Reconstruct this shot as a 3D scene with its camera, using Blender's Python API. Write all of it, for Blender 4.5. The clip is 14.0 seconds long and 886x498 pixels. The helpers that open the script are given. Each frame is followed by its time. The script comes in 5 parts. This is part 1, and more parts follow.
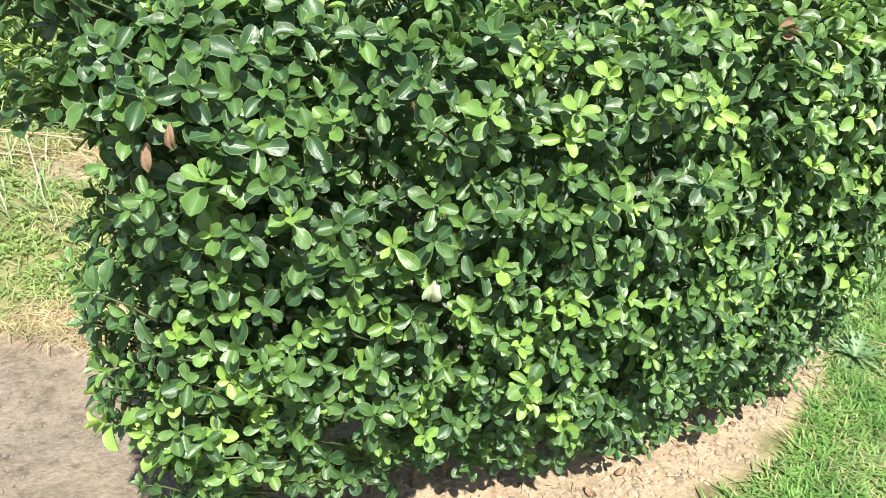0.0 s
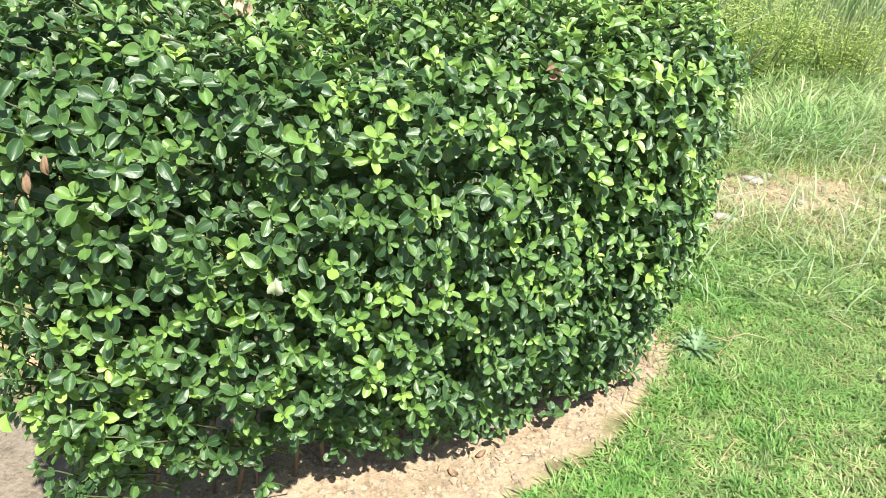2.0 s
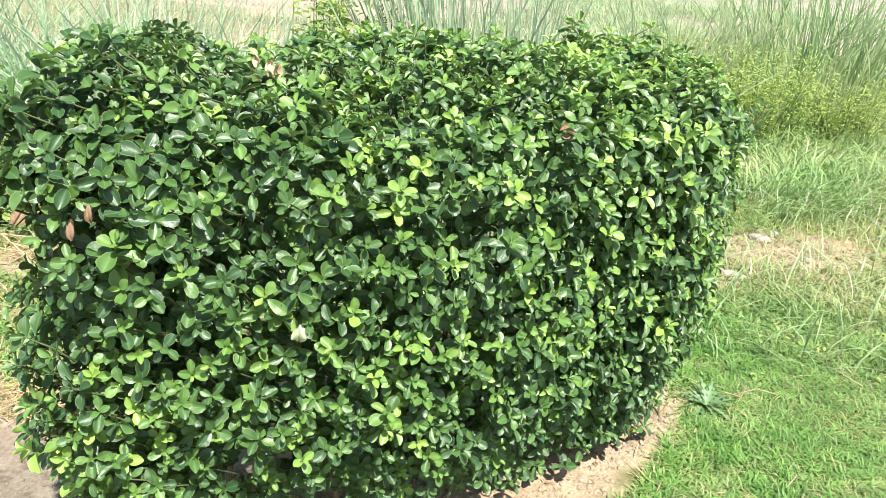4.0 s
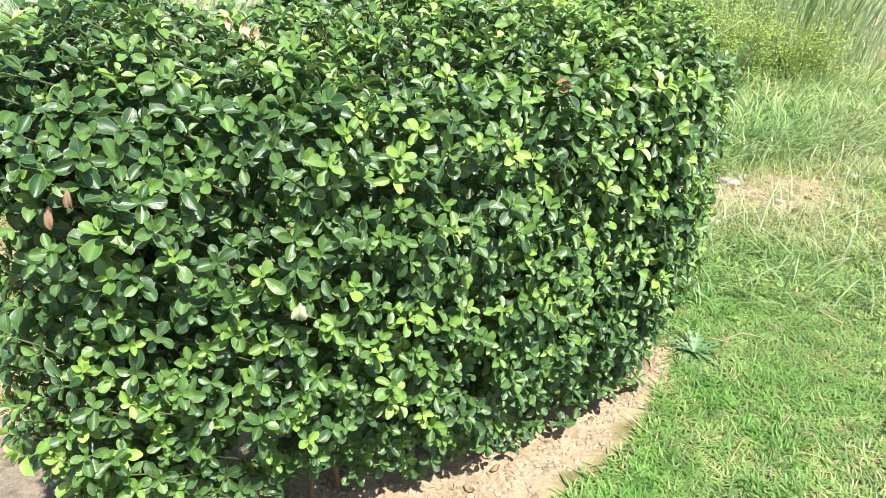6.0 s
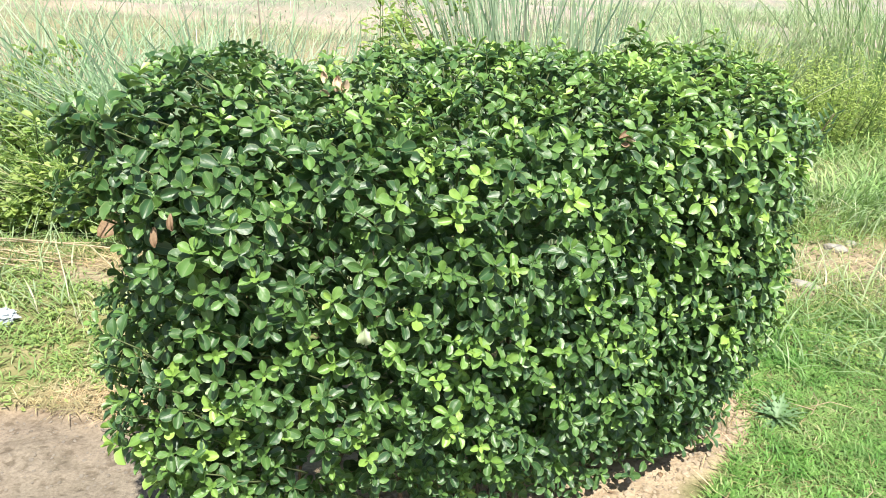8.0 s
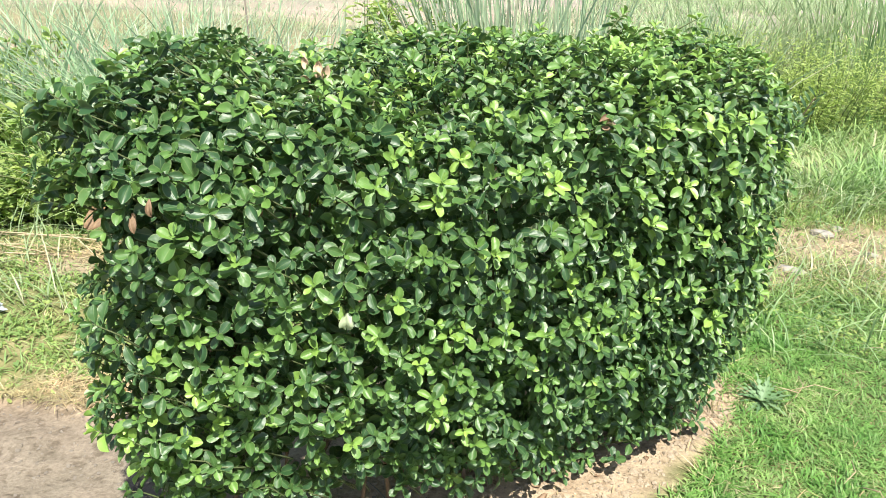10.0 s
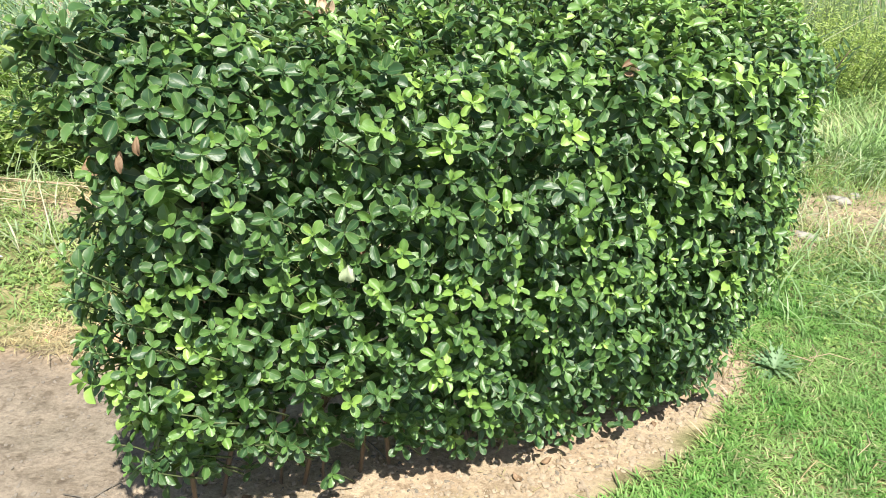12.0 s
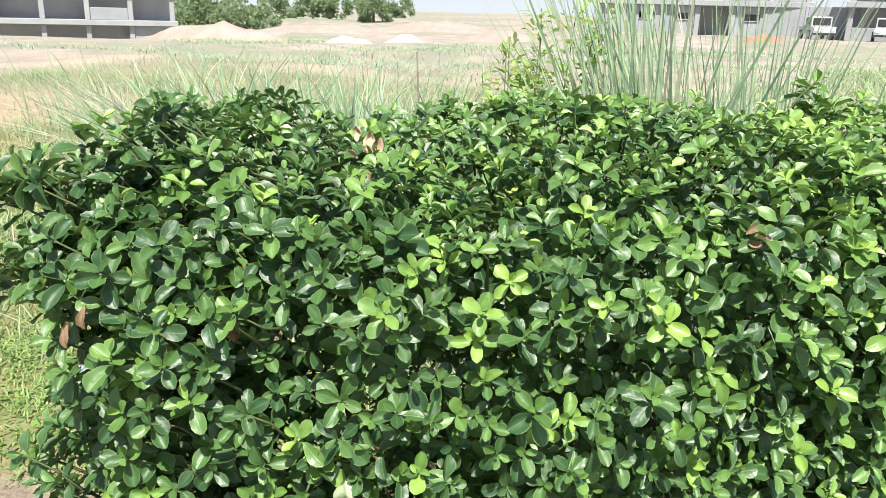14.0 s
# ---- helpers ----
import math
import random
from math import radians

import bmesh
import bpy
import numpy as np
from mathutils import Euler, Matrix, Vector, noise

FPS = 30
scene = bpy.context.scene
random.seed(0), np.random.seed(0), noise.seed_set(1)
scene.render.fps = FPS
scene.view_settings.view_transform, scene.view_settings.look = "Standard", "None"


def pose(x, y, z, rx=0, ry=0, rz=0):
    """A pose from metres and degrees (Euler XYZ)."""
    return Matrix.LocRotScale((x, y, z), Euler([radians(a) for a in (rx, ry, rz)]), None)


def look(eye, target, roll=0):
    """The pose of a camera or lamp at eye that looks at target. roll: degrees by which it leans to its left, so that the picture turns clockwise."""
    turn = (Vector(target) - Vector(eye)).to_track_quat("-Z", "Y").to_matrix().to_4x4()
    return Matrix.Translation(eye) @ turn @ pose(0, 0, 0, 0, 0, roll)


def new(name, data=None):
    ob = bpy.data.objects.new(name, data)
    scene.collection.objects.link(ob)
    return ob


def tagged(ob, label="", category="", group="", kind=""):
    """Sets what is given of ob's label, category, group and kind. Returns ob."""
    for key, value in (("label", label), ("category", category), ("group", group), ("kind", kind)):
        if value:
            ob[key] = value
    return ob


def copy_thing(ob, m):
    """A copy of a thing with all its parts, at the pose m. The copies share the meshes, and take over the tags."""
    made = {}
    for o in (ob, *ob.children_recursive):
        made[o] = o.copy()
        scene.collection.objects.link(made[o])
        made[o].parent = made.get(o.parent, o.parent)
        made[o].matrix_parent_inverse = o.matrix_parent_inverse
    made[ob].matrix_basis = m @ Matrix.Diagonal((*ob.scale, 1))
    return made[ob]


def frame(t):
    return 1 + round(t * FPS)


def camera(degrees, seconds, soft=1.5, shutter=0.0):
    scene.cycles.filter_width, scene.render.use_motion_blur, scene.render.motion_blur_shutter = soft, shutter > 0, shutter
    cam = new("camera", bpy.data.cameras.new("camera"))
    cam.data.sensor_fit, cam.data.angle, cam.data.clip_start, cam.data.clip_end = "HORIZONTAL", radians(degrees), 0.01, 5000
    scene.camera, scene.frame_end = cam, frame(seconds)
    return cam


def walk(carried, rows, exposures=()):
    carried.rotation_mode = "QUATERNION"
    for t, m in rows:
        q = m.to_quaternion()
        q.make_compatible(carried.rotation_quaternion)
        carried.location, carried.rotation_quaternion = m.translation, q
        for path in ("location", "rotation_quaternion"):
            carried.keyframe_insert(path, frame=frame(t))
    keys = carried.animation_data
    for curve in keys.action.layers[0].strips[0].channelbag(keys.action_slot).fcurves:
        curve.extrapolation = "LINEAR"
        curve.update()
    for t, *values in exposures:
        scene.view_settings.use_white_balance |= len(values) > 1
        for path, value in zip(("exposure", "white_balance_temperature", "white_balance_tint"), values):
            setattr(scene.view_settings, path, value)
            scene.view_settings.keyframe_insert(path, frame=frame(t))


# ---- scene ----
cam = camera(60.7, 14.0, soft=0.85)
PATH = [
    (0, (0.084, -0.004, 1.492), (0.042, 1.731, 0.498), 4.7),
    (0.5, (0.158, -0.086, 1.524), (0.182, 1.689, 0.601), 5.9),
    (1, (0.211, -0.18, 1.546), (0.207, 1.603, 0.639), 5.3),
    (1.5, (0.259, -0.26, 1.557), (0.303, 1.514, 0.635), 5.1),
    (2, (0.297, -0.304, 1.585), (0.404, 1.486, 0.698), 4.7),
    (2.5, (0.31, -0.352, 1.598), (0.42, 1.47, 0.781), 4.6),
    (3, (0.308, -0.372, 1.605), (0.397, 1.476, 0.846), 4.7),
    (3.2, (0.306, -0.375, 1.603), (0.361, 1.478, 0.854), 4.4),
    (5.3, (0.184, -0.286, 1.592), (0.373, 1.524, 0.763), 4.1),
    (5.5, (0.177, -0.271, 1.588), (0.38, 1.512, 0.706), 3.5),
    (6, (0.187, -0.292, 1.584), (0.377, 1.508, 0.734), 3.1),
    (6.5, (0.225, -0.339, 1.603), (0.255, 1.492, 0.801), 4.1),
    (7, (0.255, -0.379, 1.604), (0.218, 1.455, 0.806), 4.4),
    (7.5, (0.272, -0.406, 1.607), (0.195, 1.447, 0.858), 3.2),
    (8, (0.287, -0.414, 1.604), (0.186, 1.444, 0.872), 2.7),
    (10.3, (0.313, -0.422, 1.584), (0.242, 1.426, 0.823), 2.2),
    (10.5, (0.311, -0.409, 1.576), (0.251, 1.428, 0.786), 1.9),
    (11, (0.307, -0.405, 1.554), (0.235, 1.422, 0.744), 1.9),
    (11.5, (0.314, -0.398, 1.543), (0.227, 1.421, 0.716), 1.8),
    (12, (0.305, -0.339, 1.533), (0.219, 1.472, 0.687), 3.7),
    (12.5, (0.269, -0.151, 1.518), (0.097, 1.67, 0.71), 3.6),
    (12.9, (0.263, -0.015, 1.52), (0.057, 1.852, 0.833), 1.7),
    (13, (0.278, -0.006, 1.513), (0.035, 1.88, 0.894), -0.1),
    (13.5, (0.339, 0.066, 1.52), (-0.046, 1.941, 0.939), -0.6),
    (14, (0.496, 0.119, 1.534), (-0.103, 1.93, 0.934), 1.7),
]
walk(cam, [(t, look(eye, target, roll)) for t, eye, target, roll in PATH], [(0, 0.97), (3, 1.06), (7, 1.04), (8, 0.96), (10.5, 0.94), (11.5, 0.92), (12.5, 0.89), (13.2, 0.84), (14, 0.84)])

# ---- world, sun ----
SUN_EL, SUN_AZ = 59.0, 158.0     # azimuth: degrees clockwise from +y, as the sun stands
world = bpy.data.worlds.new("sky")
scene.world = world
world.use_nodes = True
wn = world.node_tree.nodes
sky = wn.new("ShaderNodeTexSky")
sky.sky_type = "NISHITA"
sky.sun_disc = False
sky.sun_elevation = radians(SUN_EL)
sky.sun_rotation = radians(SUN_AZ)
sky.air_density, sky.dust_density, sky.ozone_density = 1.0, 1.5, 1.0
# summer haze that whitens the sky low over the horizon
co = wn.new("ShaderNodeTexCoord")
up_part = wn.new("ShaderNodeSeparateXYZ")
haze = wn.new("ShaderNodeValToRGB")
haze.color_ramp.elements[0].position, haze.color_ramp.elements[0].color = 0.0, (0.85, 0.85, 0.85, 1)
haze.color_ramp.elements[1].position, haze.color_ramp.elements[1].color = 0.22, (0, 0, 0, 1)
blend = wn.new("ShaderNodeMix")
blend.data_type = "RGBA"
blend.inputs[7].default_value = (7.0, 7.6, 8.5, 1)
world.node_tree.links.new(co.outputs["Generated"], up_part.inputs[0])
world.node_tree.links.new(up_part.outputs[2], haze.inputs[0])
world.node_tree.links.new(haze.outputs[0], blend.inputs[0])
world.node_tree.links.new(sky.outputs[0], blend.inputs[6])
world.node_tree.links.new(blend.outputs[2], wn["Background"].inputs[0])
wn["Background"].inputs[1].default_value = 0.076
sun_data = bpy.data.lights.new("sun", "SUN")
sun_data.energy, sun_data.angle, sun_data.color = 5.2, radians(1.0), (1.0, 0.95, 0.86)
sun = new("sun", sun_data)
sdir = Vector((math.sin(radians(SUN_AZ)) * math.cos(radians(SUN_EL)), math.cos(radians(SUN_AZ)) * math.cos(radians(SUN_EL)), math.sin(radians(SUN_EL))))
sun.matrix_world = look(sdir * 30, (0, 0, 0))


# ---- small tools ----
RNG = np.random.default_rng(7)


def lattice(seed):
    return np.random.default_rng(seed).random((256, 256))


def vnoise(x, y, size, seed=0, octaves=3):
    """Smooth value noise in 0..1 over the plan; size is the width of its largest lumps in metres."""
    x, y = np.asarray(x, float), np.asarray(y, float)
    total, amp, norm = np.zeros(np.broadcast(x, y).shape), 1.0, 0.0
    for o in range(octaves):
        lat = lattice(seed * 17 + o)
        u, v = x / size * 2 ** o + 91.3, y / size * 2 ** o + 47.7
        i, j = np.floor(u).astype(int), np.floor(v).astype(int)
        f, g = u - i, v - j
        f, g = f * f * (3 - 2 * f), g * g * (3 - 2 * g)
        a, b = lat[i % 256, j % 256], lat[(i + 1) % 256, j % 256]
        c, d = lat[i % 256, (j + 1) % 256], lat[(i + 1) % 256, (j + 1) % 256]
        total += amp * ((a * (1 - f) + b * f) * (1 - g) + (c * (1 - f) + d * f) * g)
        norm += amp
        amp *= 0.5
    return total / norm


def smooth(a, b, v):
    t = np.clip((np.asarray(v, float) - a) / (b - a), 0, 1)
    return t * t * (3 - 2 * t)


def unit(v):
    return v / np.maximum(np.linalg.norm(v, axis=-1, keepdims=True), 1e-9)


def mesh_arrays(name, verts, quads=None, tris=None, material=None, tone=None, uv=None, shade=True):
    """One mesh from arrays: verts (n,3), quads (q,4), tris (t,3); tone a value per vertex; uv a pair per vertex."""
    me = bpy.data.meshes.new(name)
    q = np.zeros((0, 4), int) if quads is None else np.asarray(quads, int)
    t = np.zeros((0, 3), int) if tris is None else np.asarray(tris, int)
    loops = np.concatenate([q.ravel(), t.ravel()]).astype(np.int32)
    counts = np.concatenate([np.full(len(q), 4), np.full(len(t), 3)]).astype(np.int32)
    starts = np.concatenate([[0], np.cumsum(counts)[:-1]]).astype(np.int32)
    me.vertices.add(len(verts))
    me.vertices.foreach_set("co", np.asarray(verts, np.float32).ravel())
    me.loops.add(len(loops))
    me.loops.foreach_set("vertex_index", loops)
    me.polygons.add(len(counts))
    me.polygons.foreach_set("loop_start", starts)
    me.polygons.foreach_set("loop_total", counts)
    me.polygons.foreach_set("use_smooth", np.full(len(counts), shade))
    me.update(calc_edges=True)
    if tone is not None:
        me.attributes.new("tone", "FLOAT", "POINT").data.foreach_set("value", np.asarray(tone, np.float32))
    if uv is not None:
        layer = me.uv_layers.new(name="uv")
        layer.data.foreach_set("uv", np.asarray(uv, np.float32)[loops].ravel())
    if material:
        me.materials.append(material)
    return me


def part(name, data, parent=None, label=""):
    ob = new(name, data)
    if parent is not None:
        ob.parent = parent
    return tagged(ob, label)


def empty(name, place=(0, 0, 0)):
    ob = new(name)
    ob.location = place
    ob.empty_display_size = 0.1
    bpy.context.view_layer.update()
    return ob


def tube_arrays(points, radii, sides=7):
    """Verts and faces of a tapered tube along points."""
    pts = np.asarray(points, float)
    n = len(pts)
    tang = unit(np.gradient(pts, axis=0))
    ref = np.array([0.31, 0.87, 0.38])
    s1 = unit(np.cross(tang, ref))
    s2 = np.cross(tang, s1)
    ang = np.linspace(0, 2 * np.pi, sides, endpoint=False)
    ring = s1[:, None] * np.cos(ang)[None, :, None] + s2[:, None] * np.sin(ang)[None, :, None]
    verts = (pts[:, None] + ring * np.asarray(radii, float)[:, None, None]).reshape(-1, 3)
    i, j = np.meshgrid(np.arange(n - 1), np.arange(sides), indexing="ij")
    k = (j + 1) % sides
    quads = np.stack([i * sides + j, i * sides + k, (i + 1) * sides + k, (i + 1) * sides + j], -1).reshape(-1, 4)
    top = np.array([[(n - 1) * sides, (n - 1) * sides + a, (n - 1) * sides + a + 1] for a in range(1, sides - 1)])
    bottom = np.array([[0, a + 1, a] for a in range(1, sides - 1)])
    return verts, quads, np.concatenate([top, bottom])


def merge(chunks):
    """Join (verts, quads, tris) chunks into one."""
    vs, qs, ts, base = [], [], [], 0
    for v, q, t in chunks:
        vs.append(v)
        if q is not None and len(q):
            qs.append(np.asarray(q) + base)
        if t is not None and len(t):
            ts.append(np.asarray(t) + base)
        base += len(v)
    return np.concatenate(vs), (np.concatenate(qs) if qs else None), (np.concatenate(ts) if ts else None)


def blade_arrays(root, height, width, lean, heading, levels=3, droop=1.7, face=None):
    """Grass blades: arrays per blade. Each bends over along its heading by lean (a share of its height)."""
    n = len(root)
    along = np.stack([np.cos(heading), np.sin(heading), np.zeros(n)], -1)
    turn = heading + np.pi / 2 if face is None else face
    across = np.stack([np.cos(turn), np.sin(turn), np.zeros(n)], -1)
    rows = []
    for k in range(levels):
        t = k / levels
        p = root + along * (height * lean * t ** droop)[:, None]
        p = p + np.array([0, 0, 1.0]) * (height * t * (1 - 0.35 * np.minimum(lean, 1.6) * t))[:, None]
        w = width * (0.55 + 0.9 * t if t < 0.4 else 1.0 - 0.75 * (t - 0.4)) * 0.5
        rows += [p - across * w[:, None], p + across * w[:, None]]
    tip = root + along * (height * lean)[:, None] + np.array([0, 0, 1.0]) * (height * (1 - 0.35 * np.minimum(lean, 1.6)))[:, None]
    rows.append(tip)
    m = 2 * levels + 1
    verts = np.stack(rows, 1).reshape(-1, 3)
    base = (np.arange(n) * m)[:, None, None]
    q = np.array([[2 * k, 2 * k + 1, 2 * k + 3, 2 * k + 2] for k in range(levels - 1)])[None] + base
    t = np.array([[[2 * levels - 2, 2 * levels - 1, 2 * levels]]]) + base
    ramp = np.tile(np.concatenate([np.repeat(np.arange(levels) / levels, 2), [1.0]]), n)
    return verts, q.reshape(-1, 4), t.reshape(-1, 3), ramp


# ---- materials ----
def material(name):
    m = bpy.data.materials.new(name)
    m.use_nodes = True
    return m, m.node_tree.nodes, m.node_tree.links, m.node_tree.nodes["Principled BSDF"]


def node(nodes, kind, **values):
    n = nodes.new(kind)
    for key, value in values.items():
        n.inputs[key].default_value = value
    return n


def ramp(nodes, stops):
    r = nodes.new("ShaderNodeValToRGB")
    el = r.color_ramp.elements
    while len(el) < len(stops):
        el.new(0.5)
    for e, (p, c) in zip(el, stops):
        e.position, e.color = p, (*c, 1)
    return r


def mix(nodes, links, factor, a, b, blend="MIX"):
    n = nodes.new("ShaderNodeMix")
    n.data_type, n.blend_type = "RGBA", blend
    for socket, value in ((n.inputs[0], factor), (n.inputs[6], a), (n.inputs[7], b)):
        if isinstance(value, bpy.types.NodeSocket):
            links.new(value, socket)
        else:
            socket.default_value = value if isinstance(value, float) else (*value, 1)
    return n.outputs[2]


def maths(nodes, links, op, a, b=0.0):
    n = nodes.new("ShaderNodeMath")
    n.operation = op
    for socket, value in ((n.inputs[0], a), (n.inputs[1], b)):
        if isinstance(value, bpy.types.NodeSocket):
            links.new(value, socket)
        else:
            socket.default_value = value
    return n.outputs[0]


def attribute(nodes, name):
    a = nodes.new("ShaderNodeAttribute")
    a.attribute_name = name
    return a.outputs["Fac"]


def piece_random(nodes, links):
    """A random number for each loose piece, whether it is an object of its own or an island of a joined mesh."""
    a, b = nodes.new("ShaderNodeObjectInfo"), nodes.new("ShaderNodeNewGeometry")
    return maths(nodes, links, "FRACT", maths(nodes, links, "ADD", a.outputs["Random"], b.outputs["Random Per Island"]))


def bump(nodes, links, height, strength, distance, target):
    b = node(nodes, "ShaderNodeBump", Strength=strength, Distance=distance)
    links.new(height, b.inputs["Height"])
    links.new(b.outputs[0], target.inputs["Normal"])


def translucent(nodes, links, m, bsdf, colour, share):
    """Let some light through a thin leaf."""
    tr = nodes.new("ShaderNodeBsdfTranslucent")
    links.new(colour, tr.inputs[0])
    mx = nodes.new("ShaderNodeMixShader")
    mx.inputs[0].default_value = share
    links.new(bsdf.outputs[0], mx.inputs[1])
    links.new(tr.outputs[0], mx.inputs[2])
    links.new(mx.outputs[0], nodes["Material Output"].inputs[0])


def leaf_material(name, old, mid, young, rough=0.32, share=0.28):
    """Glossy leaf: tone runs from old (0) to young (1) and carries shade painted on the hedge; a paler midrib and rim
    follow the leaf's own uv.
    """
    m, n, l, b = material(name)
    r = piece_random(n, l)
    tone = maths(n, l, "ADD", attribute(n, "tone"), maths(n, l, "MULTIPLY", maths(n, l, "SUBTRACT", r, 0.5), 0.34))
    col = ramp(n, [(0.0, old), (0.5, mid), (1.0, young)])
    l.new(tone, col.inputs[0])
    uv = n.new("ShaderNodeUVMap")
    sep = n.new("ShaderNodeSeparateXYZ")
    l.new(uv.outputs[0], sep.inputs[0])
    off = maths(n, l, "ABSOLUTE", sep.outputs[0])
    rib = maths(n, l, "SUBTRACT", 1.0, maths(n, l, "MULTIPLY", off, 9.0))
    rib = maths(n, l, "MAXIMUM", rib, 0.0)
    rim = maths(n, l, "MAXIMUM", maths(n, l, "MULTIPLY", maths(n, l, "SUBTRACT", off, 0.86), 4.0), 0.0)
    vein = maths(n, l, "ADD", maths(n, l, "MULTIPLY", sep.outputs[1], 30.0), maths(n, l, "MULTIPLY", off, -9.0))
    vein = maths(n, l, "SINE", vein)
    spot = node(n, "ShaderNodeTexNoise", Scale=60.0, Detail=3.0)
    geo = n.new("ShaderNodeTexCoord")
    l.new(geo.outputs["Object"], spot.inputs["Vector"])
    c = mix(n, l, maths(n, l, "MULTIPLY", rib, 0.3), col.outputs[0], (0.30, 0.40, 0.16))
    c = mix(n, l, maths(n, l, "MULTIPLY", rim, 0.7), c, (0.42, 0.48, 0.22))
    c = mix(n, l, maths(n, l, "MULTIPLY", spot.outputs[0], 0.35), c, (0.35, 0.35, 0.35), "OVERLAY")
    l.new(c, b.inputs["Base Color"])
    rr = maths(n, l, "ADD", rough, maths(n, l, "MULTIPLY", spot.outputs[0], 0.16))
    l.new(rr, b.inputs["Roughness"])
    b.inputs["Specular IOR Level"].default_value = 0.75
    h = maths(n, l, "ADD", maths(n, l, "MULTIPLY", rib, -1.0), maths(n, l, "MULTIPLY", vein, 0.12))
    h = maths(n, l, "ADD", h, maths(n, l, "MULTIPLY", spot.outputs[0], 0.8))
    bump(n, l, h, 0.35, 0.001, b)
    thin = mix(n, l, 0.5, c, (0.28, 0.40, 0.09))
    translucent(n, l, m, b, thin, share)
    return m


def grass_material(name, root, tip, dry, dry_share=0.15, rough=0.55, share=0.35):
    m, n, l, b = material(name)
    r = piece_random(n, l)
    t = attribute(n, "tone")
    c = mix(n, l, t, root, tip)
    geo = n.new("ShaderNodeNewGeometry")
    patch = node(n, "ShaderNodeTexNoise", Scale=1.3, Detail=3.0)
    l.new(geo.outputs["Position"], patch.inputs["Vector"])
    k = maths(n, l, "ADD", r, maths(n, l, "MULTIPLY", maths(n, l, "SUBTRACT", patch.outputs[0], 0.5), 0.9))
    pick = ramp(n, [(1 - dry_share - 0.06, (0, 0, 0)), (1 - dry_share + 0.06, (1, 1, 1))])
    l.new(k, pick.inputs[0])
    c = mix(n, l, pick.outputs[0], c, dry)
    clump = node(n, "ShaderNodeTexNoise", Scale=9.0, Detail=4.0)
    l.new(geo.outputs["Position"], clump.inputs["Vector"])
    dim = ramp(n, [(0.35, (0.68, 0.74, 0.70)), (0.65, (1.12, 1.08, 1.1))])
    l.new(clump.outputs[0], dim.inputs[0])
    c = mix(n, l, 1.0, c, dim.outputs[0], "MULTIPLY")
    broad = ramp(n, [(0.38, (0.80, 0.92, 0.78)), (0.62, (1.12, 1.05, 1.10))])
    l.new(patch.outputs[0], broad.inputs[0])
    c = mix(n, l, 1.0, c, broad.outputs[0], "MULTIPLY")
    vary = ramp(n, [(0.0, (0.74, 0.78, 0.74)), (1.0, (1.16, 1.13, 1.1))])
    l.new(maths(n, l, "FRACT", maths(n, l, "MULTIPLY", r, 7.31)), vary.inputs[0])
    c = mix(n, l, 1.0, c, vary.outputs[0], "MULTIPLY")
    l.new(c, b.inputs["Base Color"])
    b.inputs["Roughness"].default_value = rough
    translucent(n, l, m, b, c, share)
    return m


def bark_material(name, a, b2, scale=60.0):
    m, n, l, b = material(name)
    co = n.new("ShaderNodeTexCoord")
    mp = n.new("ShaderNodeMapping")
    mp.inputs["Scale"].default_value = (1, 1, 0.25)
    l.new(co.outputs["Object"], mp.inputs[0])
    t = node(n, "ShaderNodeTexNoise", Scale=scale, Detail=6.0, Roughness=0.65)
    l.new(mp.outputs[0], t.inputs["Vector"])
    r = ramp(n, [(0.3, a), (0.7, b2)])
    l.new(t.outputs[0], r.inputs[0])
    l.new(r.outputs[0], b.inputs["Base Color"])
    b.inputs["Roughness"].default_value = 0.85
    bump(n, l, t.outputs[0], 0.6, 0.004, b)
    return m


def plain_material(name, a, b2, scale=8.0, rough=0.8, relief=0.3, depth=0.01):
    m, n, l, b = material(name)
    co = n.new("ShaderNodeTexCoord")
    t = node(n, "ShaderNodeTexNoise", Scale=scale, Detail=7.0, Roughness=0.6)
    l.new(co.outputs["Object"], t.inputs["Vector"])
    r = ramp(n, [(0.3, a), (0.7, b2)])
    l.new(t.outputs[0], r.inputs[0])
    v = mix(n, l, maths(n, l, "MULTIPLY", piece_random(n, l), 0.35), r.outputs[0], a)
    l.new(v, b.inputs["Base Color"])
    b.inputs["Roughness"].default_value = rough
    bump(n, l, t.outputs[0], relief, depth, b)
    return m


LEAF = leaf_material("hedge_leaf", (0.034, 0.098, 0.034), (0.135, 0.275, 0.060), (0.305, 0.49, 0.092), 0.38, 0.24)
DRY_LEAF = plain_material("dry_leaf", (0.13, 0.08, 0.045), (0.32, 0.22, 0.13), 40.0, 0.7, 0.4, 0.003)
PALE_DRY = plain_material("pale_dry_leaf", (0.44, 0.31, 0.20), (0.64, 0.49, 0.35), 40.0, 0.75, 0.4, 0.003)
# for one very pale leaf, its whitish glare put into the colour
PALE_GLARE = plain_material("pale_glare_leaf", (0.38, 0.46, 0.28), (0.54, 0.60, 0.42), 40.0, 0.5, 0.3, 0.002)
BARK = bark_material("hedge_bark", (0.08, 0.055, 0.035), (0.19, 0.14, 0.095))
TWIG = bark_material("green_twig", (0.05, 0.08, 0.025), (0.11, 0.13, 0.05), 120.0)
LAWN = grass_material("lawn_blade", (0.16, 0.28, 0.08), (0.34, 0.52, 0.18), (0.54, 0.52, 0.32), 0.12)
